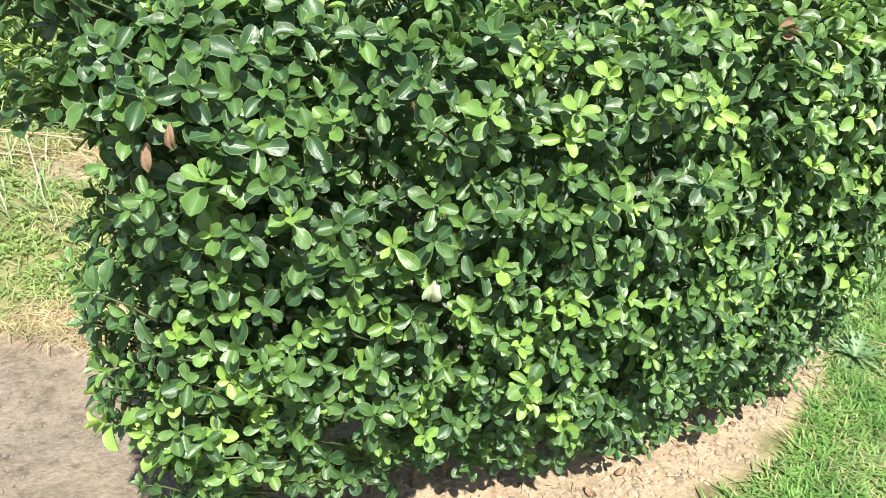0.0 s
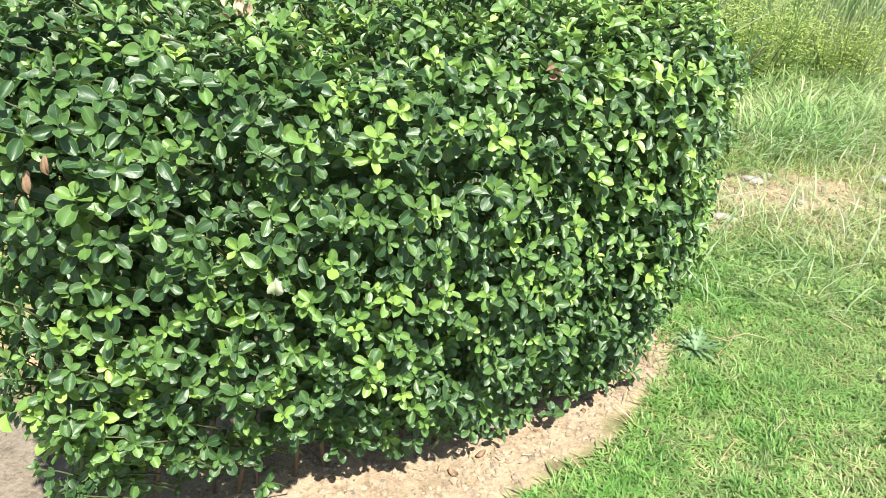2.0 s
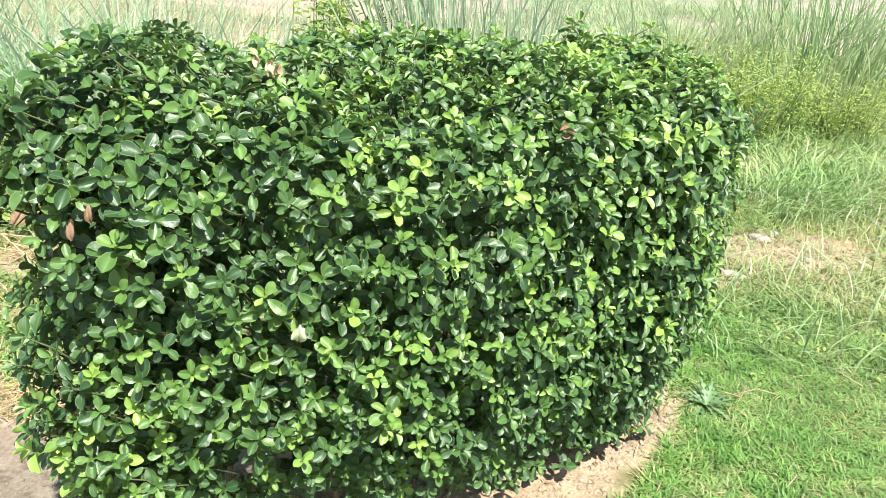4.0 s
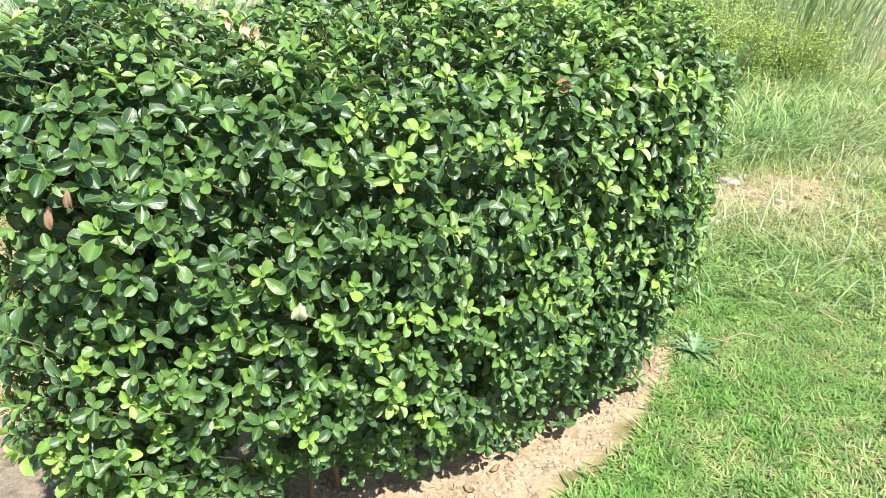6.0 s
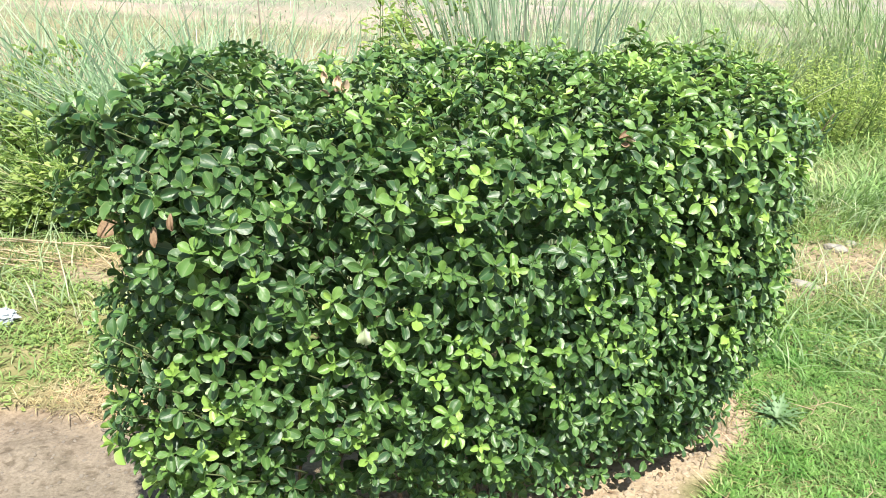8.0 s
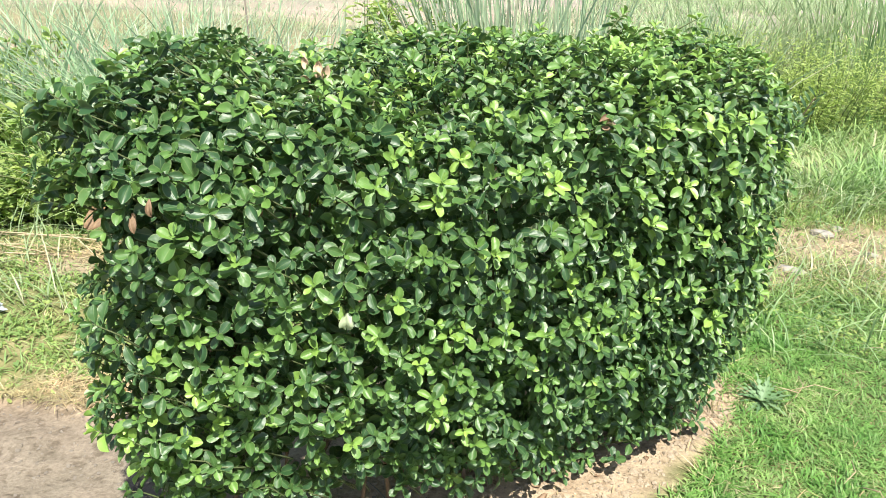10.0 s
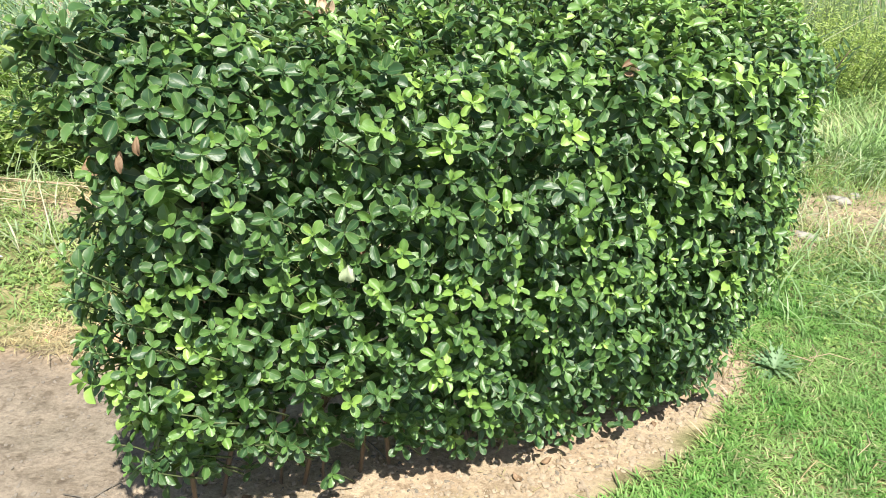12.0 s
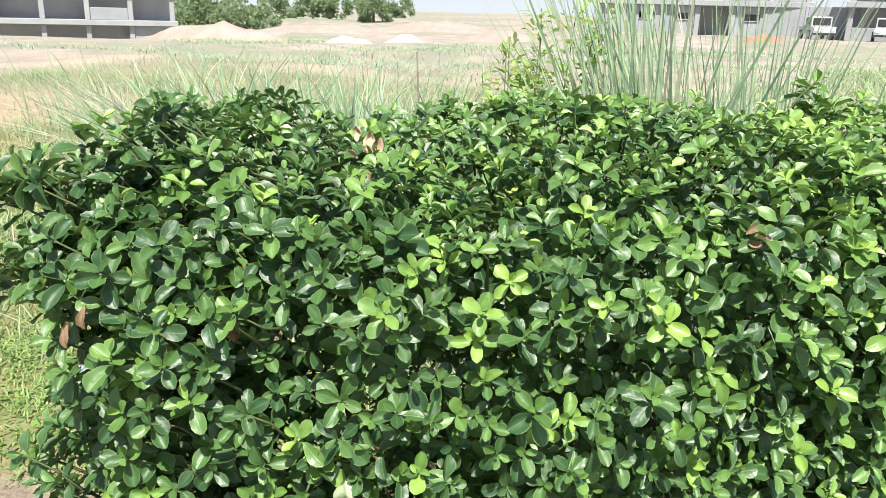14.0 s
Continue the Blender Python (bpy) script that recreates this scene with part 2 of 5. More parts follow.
COARSE = grass_material("coarse_blade", (0.10, 0.23, 0.05), (0.23, 0.45, 0.11), (0.44, 0.44, 0.22), 0.05)
ROUGH = grass_material("rough_blade", (0.24, 0.34, 0.11), (0.40, 0.55, 0.21), (0.58, 0.53, 0.34), 0.10)
FIELD = grass_material("field_blade", (0.34, 0.44, 0.24), (0.50, 0.62, 0.38), (0.62, 0.58, 0.44), 0.14, 0.5, 0.4)
REED = grass_material("reed_blade", (0.42, 0.55, 0.36), (0.54, 0.68, 0.49), (0.68, 0.66, 0.52), 0.14, 0.5, 0.5)
LUSH = grass_material("lush_blade", (0.27, 0.40, 0.14), (0.42, 0.58, 0.25), (0.58, 0.56, 0.34), 0.08, 0.5, 0.4)
GREEN_REED = grass_material("green_reed_blade", (0.38, 0.50, 0.26), (0.54, 0.66, 0.40), (0.64, 0.62, 0.42), 0.10, 0.5, 0.5)
STRAW = grass_material("straw_blade", (0.42, 0.33, 0.18), (0.60, 0.48, 0.28), (0.64, 0.54, 0.35), 0.3, 0.8, 0.2)
WEED = leaf_material("weed_leaf", (0.22, 0.36, 0.12), (0.36, 0.51, 0.16), (0.52, 0.62, 0.20), 0.5, 0.55)
THISTLE = leaf_material("thistle_leaf", (0.08, 0.18, 0.08), (0.14, 0.27, 0.12), (0.24, 0.38, 0.19), 0.5, 0.3)
FROND = leaf_material("frond_leaf", (0.012, 0.05, 0.02), (0.03, 0.10, 0.03), (0.08, 0.18, 0.04), 0.4, 0.15)
CLOD = plain_material("soil_clod", (0.23, 0.18, 0.125), (0.44, 0.365, 0.265), 30.0, 0.95, 0.6, 0.006)
MUD = plain_material("mud_crumb", (0.15, 0.13, 0.105), (0.26, 0.228, 0.186), 30.0, 0.95, 0.6, 0.006)
STONE = plain_material("pale_stone", (0.26, 0.24, 0.21), (0.40, 0.38, 0.34), 25.0, 0.85, 0.5, 0.01)
PLASTIC = plain_material("thin_plastic", (0.30, 0.34, 0.37), (0.46, 0.51, 0.55), 18.0, 0.3, 0.3, 0.004)
CONCRETE = plain_material("bare_concrete", (0.29, 0.30, 0.31), (0.38, 0.39, 0.40), 0.7, 0.9, 0.3, 0.02)
PLASTER = plain_material("pale_plaster", (0.27, 0.28, 0.30), (0.36, 0.37, 0.39), 0.5, 0.85, 0.2, 0.01)
# room walls paler than the plaster, standing in for distance haze
INSIDE = plain_material("hazed_interior", (0.42, 0.42, 0.43), (0.55, 0.55, 0.56), 0.8, 0.9, 0.2, 0.01)
# distance haze put into the tree leaves' pale bluish colour
TREE_LEAF = leaf_material("hazed_leaf", (0.19, 0.26, 0.19), (0.24, 0.32, 0.23), (0.28, 0.36, 0.26), 0.7, 0.5)
BRICK = plain_material("brick_pile", (0.30, 0.14, 0.09), (0.42, 0.22, 0.15), 6.0, 0.9, 0.4, 0.02)


# ---- plan of the ground ----
# edge of the lawn in front of the hedge, and the footprint of the hedge, going round from its front corner
EDGE_X = [-0.7, -0.1, 0.15, 0.38, 0.71, 0.91, 1.11, 1.29, 1.36]
EDGE_Y = [0.55, 0.95, 1.17, 1.27, 1.38, 1.55, 1.79, 2.01, 2.20]
FOOT = [(-0.465, 0.985), (-0.34, 0.925), (-0.10, 0.985), (0.15, 1.045), (0.42, 1.17), (0.64, 1.31), (0.85, 1.475), (1.05, 1.64), (1.19, 1.86),
        (1.25, 2.10), (1.13, 2.33), (0.85, 2.30), (0.50, 2.12), (0.15, 1.96), (-0.20, 1.80), (-0.45, 1.67), (-0.54, 1.50), (-0.53, 1.20)]


def closed_curve(points, count):
    """Evenly spaced points on a smooth closed curve, and their outward normals."""
    p = np.array(points)
    n = len(p)
    out = []
    for i in range(n):
        a, b, c, d = p[i - 1], p[i], p[(i + 1) % n], p[(i + 2) % n]
        for t in np.linspace(0, 1, 24, endpoint=False):
            out.append(0.5 * (2 * b + (c - a) * t + (2 * a - 5 * b + 4 * c - d) * t * t + (3 * b - a - 3 * c + d) * t ** 3))
    out = np.array(out + out[:1])
    s = np.concatenate([[0], np.cumsum(np.linalg.norm(np.diff(out, axis=0), axis=1))])
    want = np.linspace(0, s[-1], count, endpoint=False)
    pts = np.stack([np.interp(want, s, out[:, k]) for k in (0, 1)], -1)
    tang = unit(np.roll(pts, -1, 0) - np.roll(pts, 1, 0))
    return pts, np.stack([tang[:, 1], -tang[:, 0]], -1), s[-1]


RIM, RIM_N, RIM_LEN = closed_curve(FOOT, 720)


def foot_distance(x, y):
    """Distance to the hedge's footprint: positive outside, negative inside."""
    x, y = np.atleast_1d(x).astype(float), np.atleast_1d(y).astype(float)
    out = np.empty(len(x))
    for k in range(0, len(x), 4000):
        d = np.stack([x[k:k + 4000, None] - RIM[None, ::6, 0], y[k:k + 4000, None] - RIM[None, ::6, 1]], -1)
        r = np.linalg.norm(d, axis=-1)
        i = r.argmin(1)
        inside = (d[np.arange(len(i)), i] * RIM_N[::6][i]).sum(-1) < 0
        out[k:k + 4000] = np.where(inside, -1, 1) * r[np.arange(len(i)), i]
    return out


def lawn_share(x, y):
    """How grassy the ground is, 0..1."""
    wob = (vnoise(x, y, 0.35, 3) - 0.5) * 0.34
    front = smooth(-0.07, 0.10, np.interp(x, EDGE_X, EDGE_Y) - y + wob)
    right = smooth(-0.06, 0.10, x - np.interp(y, [2.0, 2.2, 2.5, 3.0], [1.30, 1.36, 1.30, 1.2]) + wob) * (y > 1.9)
    left = smooth(-0.12, 0.16, y - 1.93 + wob * 1.4) * (x < -0.4)
    back = smooth(0.0, 0.3, y - 2.3 - 0.45 * x + wob) * (x < 1.5)
    g = np.maximum(np.maximum(front * smooth(-0.55, -0.25, x + wob * 2 + 0.25 * np.sin(y * 0.7)), right), np.maximum(left, back))
    bare = 0.8 * smooth(1.15, 0.4, np.hypot((x - 2.35) / 0.8, (y - 3.95) / 0.42) + (vnoise(x, y, 0.5, 5) - 0.5) * 1.1)
    bare = np.maximum(bare, 0.8 * smooth(1.1, 0.6, np.hypot((x - 1.75) / 0.4, (y - 3.4) / 0.25) + (vnoise(x, y, 0.4, 6) - 0.5) * 0.9))
    bare = np.maximum(bare, 0.75 * smooth(1.1, 0.5, np.hypot((x + 1.55) / 0.5, (y - 3.05) / 0.22) + (vnoise(x, y, 0.4, 8) - 0.5) * 0.9))
    far = np.hypot(x, y)
    field = smooth(0.32, 0.56, vnoise(x, y, 4.0, 9, 4)) * 0.8 + 0.12
    g = g * (1 - smooth(6, 11, far)) + field * smooth(6, 11, far)
    return np.clip(g * (1 - bare), 0, 1)


def grey_share(x, y):
    """Trodden grey mud beside the hedge."""
    wob = (vnoise(x, y, 0.5, 12) - 0.5) * 0.22
    return smooth(0.10, -0.10, y - 1.74 + 0.08 * (x + 1) + wob) * smooth(0.08, -0.12, x + 0.47 + wob) * smooth(-5.5, -2.5, x + vnoise(x, y, 2.0, 13) * 2)


def ground_height(x, y):
    far = np.hypot(x, y)
    bearing = np.degrees(np.arctan2(x, y))
    z = (vnoise(x, y, 1.1, 21) - 0.5) * 0.03 * smooth(0.2, 3, far) + (vnoise(x, y, 0.13, 22) - 0.5) * (0.018 + 0.022 * (far < 4) * (1 - lawn_share(x, y)))
    z = z + (vnoise(x, y, 7.0, 23, 4) - 0.5) * 0.9 * smooth(9, 22, far) * smooth(400, 150, far)
    z = z + 0.8 * smooth(-15, -6, bearing) * smooth(35, 60, far)
    z = z - 0.55 * smooth(22, 55, far) - 2.0 * smooth(-29, -34, bearing) * smooth(48, 66, far)
    return z - 0.012 * smooth(0.9, 0.2, np.abs(foot_distance(x.ravel(), y.ravel()).reshape(x.shape))) * (far < 6)


def build_ground():
    near_x = np.arange(-3.4, 4.6, 0.045)
    near_y = np.arange(-2.6, 7.0, 0.045)
    grow = np.cumsum(0.06 * 1.115 ** np.arange(1, 84))
    grow = grow[grow < 1600]
    xs = np.concatenate([-3.4 - grow[::-1], near_x, 4.6 + grow])
    ys = np.concatenate([-2.6 - grow[::-1], near_y, 7.0 + grow])
    X, Y = np.meshgrid(xs, ys, indexing="ij")
    Z = ground_height(X, Y)
    n, m = X.shape
    i, j = np.meshgrid(np.arange(n - 1), np.arange(m - 1), indexing="ij")
    quads = np.stack([i * m + j, (i + 1) * m + j, (i + 1) * m + j + 1, i * m + j + 1], -1).reshape(-1, 4)
    me = mesh_arrays("ground", np.stack([X, Y, Z], -1).reshape(-1, 3), quads, None, ground_material())
    me.attributes.new("grassy", "FLOAT", "POINT").data.foreach_set("value", lawn_share(X, Y).ravel().astype(np.float32))
    # share of the air haze painted into far ground, by distance
    me.attributes.new("far_haze", "FLOAT", "POINT").data.foreach_set("value", smooth(8, 26, np.hypot(X, Y)).ravel().astype(np.float32))
    me.attributes.new("grey", "FLOAT", "POINT").data.foreach_set("value", grey_share(X, Y).ravel().astype(np.float32))
    return tagged(new("ground", me), "dry tan soil with grass patches and grey trodden mud", "ground", "", "structure")


def ground_material():
    m, n, l, b = material("ground_soil")
    geo = n.new("ShaderNodeNewGeometry")
    fine = node(n, "ShaderNodeTexNoise", Scale=70.0, Detail=8.0, Roughness=0.7)
    mid = node(n, "ShaderNodeTexNoise", Scale=7.0, Detail=6.0, Roughness=0.6)
    big = node(n, "ShaderNodeTexNoise", Scale=0.5, Detail=5.0, Roughness=0.6)
    crack = node(n, "ShaderNodeTexVoronoi", Scale=9.0)
    crack.feature = "DISTANCE_TO_EDGE"
    for t in (fine, mid, big):
        l.new(geo.outputs["Position"], t.inputs["Vector"])
    warp = n.new("ShaderNodeVectorMath")
    warp.operation = "MULTIPLY_ADD"
    l.new(mid.outputs["Color"], warp.inputs[0])
    warp.inputs[1].default_value = (0.16, 0.16, 0.16)
    l.new(geo.outputs["Position"], warp.inputs[2])
    l.new(warp.outputs[0], crack.inputs["Vector"])
    tan = ramp(n, [(0.25, (0.255, 0.205, 0.145)), (0.5, (0.375, 0.31, 0.225)), (0.75, (0.46, 0.39, 0.29))])
    l.new(mid.outputs[0], tan.inputs[0])
    grey = ramp(n, [(0.3, (0.19, 0.165, 0.132)), (0.7, (0.285, 0.25, 0.205))])
    l.new(mid.outputs[0], grey.inputs[0])
    turf = ramp(n, [(0.3, (0.10, 0.13, 0.045)), (0.52, (0.19, 0.20, 0.085)), (0.7, (0.33, 0.29, 0.17))])
    l.new(mid.outputs[0], turf.inputs[0])
    c = mix(n, l, attribute(n, "grey"), tan.outputs[0], grey.outputs[0])
    # far soil turns paler and greyer: air haze put into its colour
    haze_soil = ramp(n, [(0.35, (0.32, 0.29, 0.275)), (0.65, (0.43, 0.385, 0.365))])
    l.new(big.outputs[0], haze_soil.inputs[0])
    c = mix(n, l, attribute(n, "far_haze"), c, haze_soil.outputs[0])
    speck = ramp(n, [(0.3, (0.62, 0.6, 0.58)), (0.6, (1.1, 1.08, 1.05))])
    l.new(fine.outputs[0], speck.inputs[0])
    c = mix(n, l, 0.8, c, speck.outputs[0], "MULTIPLY")
    line = ramp(n, [(0.0, (0.45, 0.42, 0.4)), (0.03, (1, 1, 1))])
    l.new(crack.outputs[0], line.inputs[0])
    c = mix(n, l, maths(n, l, "MULTIPLY", attribute(n, "grey"), 0.22), c, mix(n, l, 1.0, c, line.outputs[0], "MULTIPLY"))
    # far turf takes the same painted haze
    pale = mix(n, l, attribute(n, "far_haze"), turf.outputs[0], (0.24, 0.265, 0.20))
    c = mix(n, l, maths(n, l, "MULTIPLY", maths(n, l, "POWER", attribute(n, "grassy"), 1.8), 0.9), c, pale)
    pink = ramp(n, [(0.4, (0.9, 0.92, 0.9)), (0.65, (1.14, 1.02, 0.96))])
    l.new(big.outputs[0], pink.inputs[0])
    c = mix(n, l, 1.0, c, pink.outputs[0], "MULTIPLY")
    pit = node(n, "ShaderNodeTexNoise", Scale=24.0, Detail=4.0, Roughness=0.55)
    l.new(geo.outputs["Position"], pit.inputs["Vector"])
    # pits darkened where the bump sinks: their shade put into the colour
    dent_shade = ramp(n, [(0.34, (0.66, 0.64, 0.62)), (0.46, (1.04, 1.04, 1.04))])
    l.new(pit.outputs[0], dent_shade.inputs[0])
    c = mix(n, l, 1.0, c, dent_shade.outputs[0], "MULTIPLY")
    l.new(c, b.inputs["Base Color"])
    b.inputs["Roughness"].default_value = 0.95
    b.inputs["Specular IOR Level"].default_value = 0.15
    h = maths(n, l, "ADD", maths(n, l, "MULTIPLY", fine.outputs[0], 0.5), mid.outputs[0])
    h = maths(n, l, "ADD", h, maths(n, l, "MULTIPLY", pit.outputs[0], 1.1))
    bump(n, l, h, 0.6, 0.022, b)
    return m


GROUND = build_ground()


def place_z(x, y):
    return ground_height(np.asarray(x, float), np.asarray(y, float))


# ---- the hedge ----
TOP = 1.27
LEAF_T = np.array([0.0, 0.10, 0.28, 0.52, 0.76, 0.93, 1.0])
LEAF_W = np.array([0.025, 0.07, 0.205, 0.305, 0.315, 0.235, 0.07])
# the same outline with shallow teeth, for the leaves on the outside
TOOTH_T = np.array([0.0, 0.10, 0.26, 0.40, 0.46, 0.58, 0.64, 0.76, 0.81, 0.91, 1.0])
TOOTH_W = np.interp(TOOTH_T, [0, 0.1, 0.28, 0.4, 0.52, 0.65, 0.76, 0.86, 0.93, 1.0], [0.025, 0.07, 0.205, 0.265, 0.31, 0.335, 0.325, 0.285, 0.235, 0.08]) * np.array([1, 1, 1, 1.02, 0.985, 1.02, 0.985, 1.02, 0.98, 1.0, 1])


def leaf_arrays(base, way, up, length, fold, curl, slim, tone, across=5):
    """Obovate leaves, cupped across the midrib and curling back towards the tip."""
    LT, LW = (TOOTH_T, TOOTH_W) if across == 5 else (LEAF_T, LEAF_W)
    n, k = len(base), len(LT)
    side = np.cross(way, up)
    c = np.array([-1, -0.55, 0, 0.55, 1.0]) if across == 5 else np.array([-1.0, 0, 1])
    t = LT[None, :, None]
    mid = base[:, None] + way[:, None] * (length[:, None, None] * t) - up[:, None] * ((length * curl)[:, None, None] * t ** 2)
    hw = (length * slim)[:, None] * LW[None]
    wave = (RNG.uniform(-0.02, 0.02, (n, k, len(c))) + 0.03 * np.sin(LT[None, :, None] * 9 + RNG.uniform(0, 6.28, (n, 1, 1)) + 1.7 * np.sign(c))) * np.abs(c) * length[:, None, None]
    lift = hw[..., None] * fold[:, None, None] * np.abs(c) ** 1.7 + wave
    verts = mid[:, :, None] + side[:, None, None] * (hw[..., None] * c)[..., None] + up[:, None, None] * lift[..., None]
    m = len(c)
    i, j = np.meshgrid(np.arange(k - 1), np.arange(m - 1), indexing="ij")
    q = np.stack([i * m + j, i * m + j + 1, (i + 1) * m + j + 1, (i + 1) * m + j], -1).reshape(-1, 4)
    quads = (q[None] + (np.arange(n) * k * m)[:, None, None]).reshape(-1, 4)
    uv = np.stack(np.broadcast_arrays(c[None], LT[:, None]), -1).reshape(-1, 2)
    return verts.reshape(-1, 3), quads, np.repeat(tone, k * m), np.tile(uv, (n, 1))


def face_profile(z, x):
    """How far the hedge's side stands in from its footprint at height z: leaning in downwards, tucked in at the foot, rounded at the top."""
    z, x = np.asarray(z, float), np.asarray(x, float)
    lean = np.interp(x, [-0.4, 0.0, 0.3, 1.0, 1.2], [0.005, 0.02, 0.065, 0.04, 0.0]) * smooth(0.98, 0.48, z)
    skirt = np.interp(x, [-0.50, -0.40, -0.2, 0.0, 0.2, 0.5, 0.7, 1.0, 1.2], [0.05, 0.10, 0.20, 0.25, 0.21, 0.13, 0.12, 0.10, 0.06]) * smooth(0.50, 0.12, z)
    notch = 0.06 * np.exp(-((z - 0.97) / 0.05) ** 2) * smooth(-0.36, -0.46, x) - 0.062 * smooth(-0.36, -0.47, x) * smooth(0.93, 0.80, z) * (1 - 0.6 * smooth(0.65, 0.35, z))
    return lean + skirt + notch + 0.09 * smooth(1.10, TOP + 0.05, z) ** 1.5


def top_height(x, y):
    z = TOP + (vnoise(x, y, 0.45, 31) - 0.5) * 0.13
    z = z + (0.09 - 0.035 * smooth(0.0, 0.8, x)) * smooth(0.0, 0.5, y - 1.1 - 0.5 * x) + 0.04 * smooth(-0.25, -0.42, x) - 0.03 * np.exp(-((x + 0.13) ** 2 / 0.02 + (y - 1.42) ** 2 / 0.12))
    return z + 0.04 * np.exp(-((x - 0.75) ** 2 + (y - 2.2) ** 2) / 0.05)


def side_shoots(spacing, depth, seed, keep=1.0):
    """Places and outward normals of shoots on the hedge's sides."""
    g = np.random.default_rng(seed)
    cols, rows = int(RIM_LEN / spacing), int((TOP - 0.06) / spacing)
    s, z = np.meshgrid(np.arange(cols), np.arange(rows), indexing="ij")
    s = (s.ravel() + 0.5 * (z.ravel() % 2) + g.uniform(-0.55, 0.55, s.size)) * spacing
    z = 0.08 + (z.ravel() + g.uniform(-0.5, 0.5, z.size)) * spacing
    i = (s / RIM_LEN * 720).astype(int) % 720
    p, nrm = RIM[i], RIM_N[i]
    lump = (vnoise(s, z, 0.17, 40 + seed) - 0.5) * 0.10
    hole = vnoise(s, z, 0.16, 60 + seed, 2)
    inset = face_profile(z, p[:, 0]) - 0.065 * smooth(0.22, 0.6, z) * (1 - 0.5 * smooth(0.8, 1.05, z)) * smooth(0.85, 1.1, p[:, 0]) + depth + g.uniform(-0.018, 0.055, len(z)) - lump
    front = (p[:, 1] < 1.2 + 0.5 * p[:, 0] + 0.35) & (nrm[:, 1] < 0.3)
    px = p[:, 0]
    hem = np.interp(px, [-0.5, -0.40, -0.2, 0.1, 0.5, 0.8, 1.1], [0.12, 0.18, 0.22, 0.15, 0.06, 0.04, 0.03])
    gap = (1 - 0.7 * np.exp(-((px - 0.02) / 0.16) ** 2 - ((z - 0.42) / 0.07) ** 2)) * (1 - 0.6 * np.exp(-((px - 0.55) / 0.13) ** 2 - ((z - 0.42) / 0.06) ** 2))
    gap = gap * (1 - 0.9 * np.exp(-((px + 0.34) / 0.05) ** 2 - ((z - 1.05) / 0.05) ** 2) * (p[:, 1] < 1.1))
    gap = gap * (1 - 0.85 * np.exp(-((px - 0.09) / 0.05) ** 2 - ((z - 0.87) / 0.05) ** 2)) * (1 - 0.5 * smooth(0.28, 0.16, z) * smooth(0.35, 0.1, px))
    ok = (hole > 0.20 + 0.17 * smooth(0.62, 0.40, z) * smooth(0.9, 0.5, px) if depth < 0.04 else hole > -1) & (z > hem + 0.07 * g.random(len(z))) & (g.random(len(z)) < np.where(front, 1.0, 0.6 if depth < 0.04 else 0.3) * gap * keep)
    pos = np.concatenate([p - nrm * inset[:, None], z[:, None]], -1)
    tilt = smooth(1.0, TOP, z)[:, None] * 0.6
    out = unit(np.concatenate([nrm, np.zeros((len(z), 1))], -1) + np.array([0, 0, 1.0]) * tilt)
    return pos[ok], out[ok]


def top_shoots(spacing, depth, seed):
    g = np.random.default_rng(seed)
    x, y = np.meshgrid(np.arange(-0.75, 1.35, spacing), np.arange(0.85, 2.45, spacing), indexing="ij")
    x, y = x.ravel() + g.uniform(-0.5, 0.5, x.size) * spacing, y.ravel() + g.uniform(-0.5, 0.5, y.size) * spacing
    d = foot_distance(x, y)
    ok = d < -0.05
    x, y, d = x[ok], y[ok], d[ok]
    z = top_height(x, y) - 0.06 * smooth(-0.20, -0.04, d) - depth + g.uniform(-0.03, 0.02, len(x))
    return np.stack([x, y, z], -1), np.tile([0, 0, 1.0], (len(x), 1))


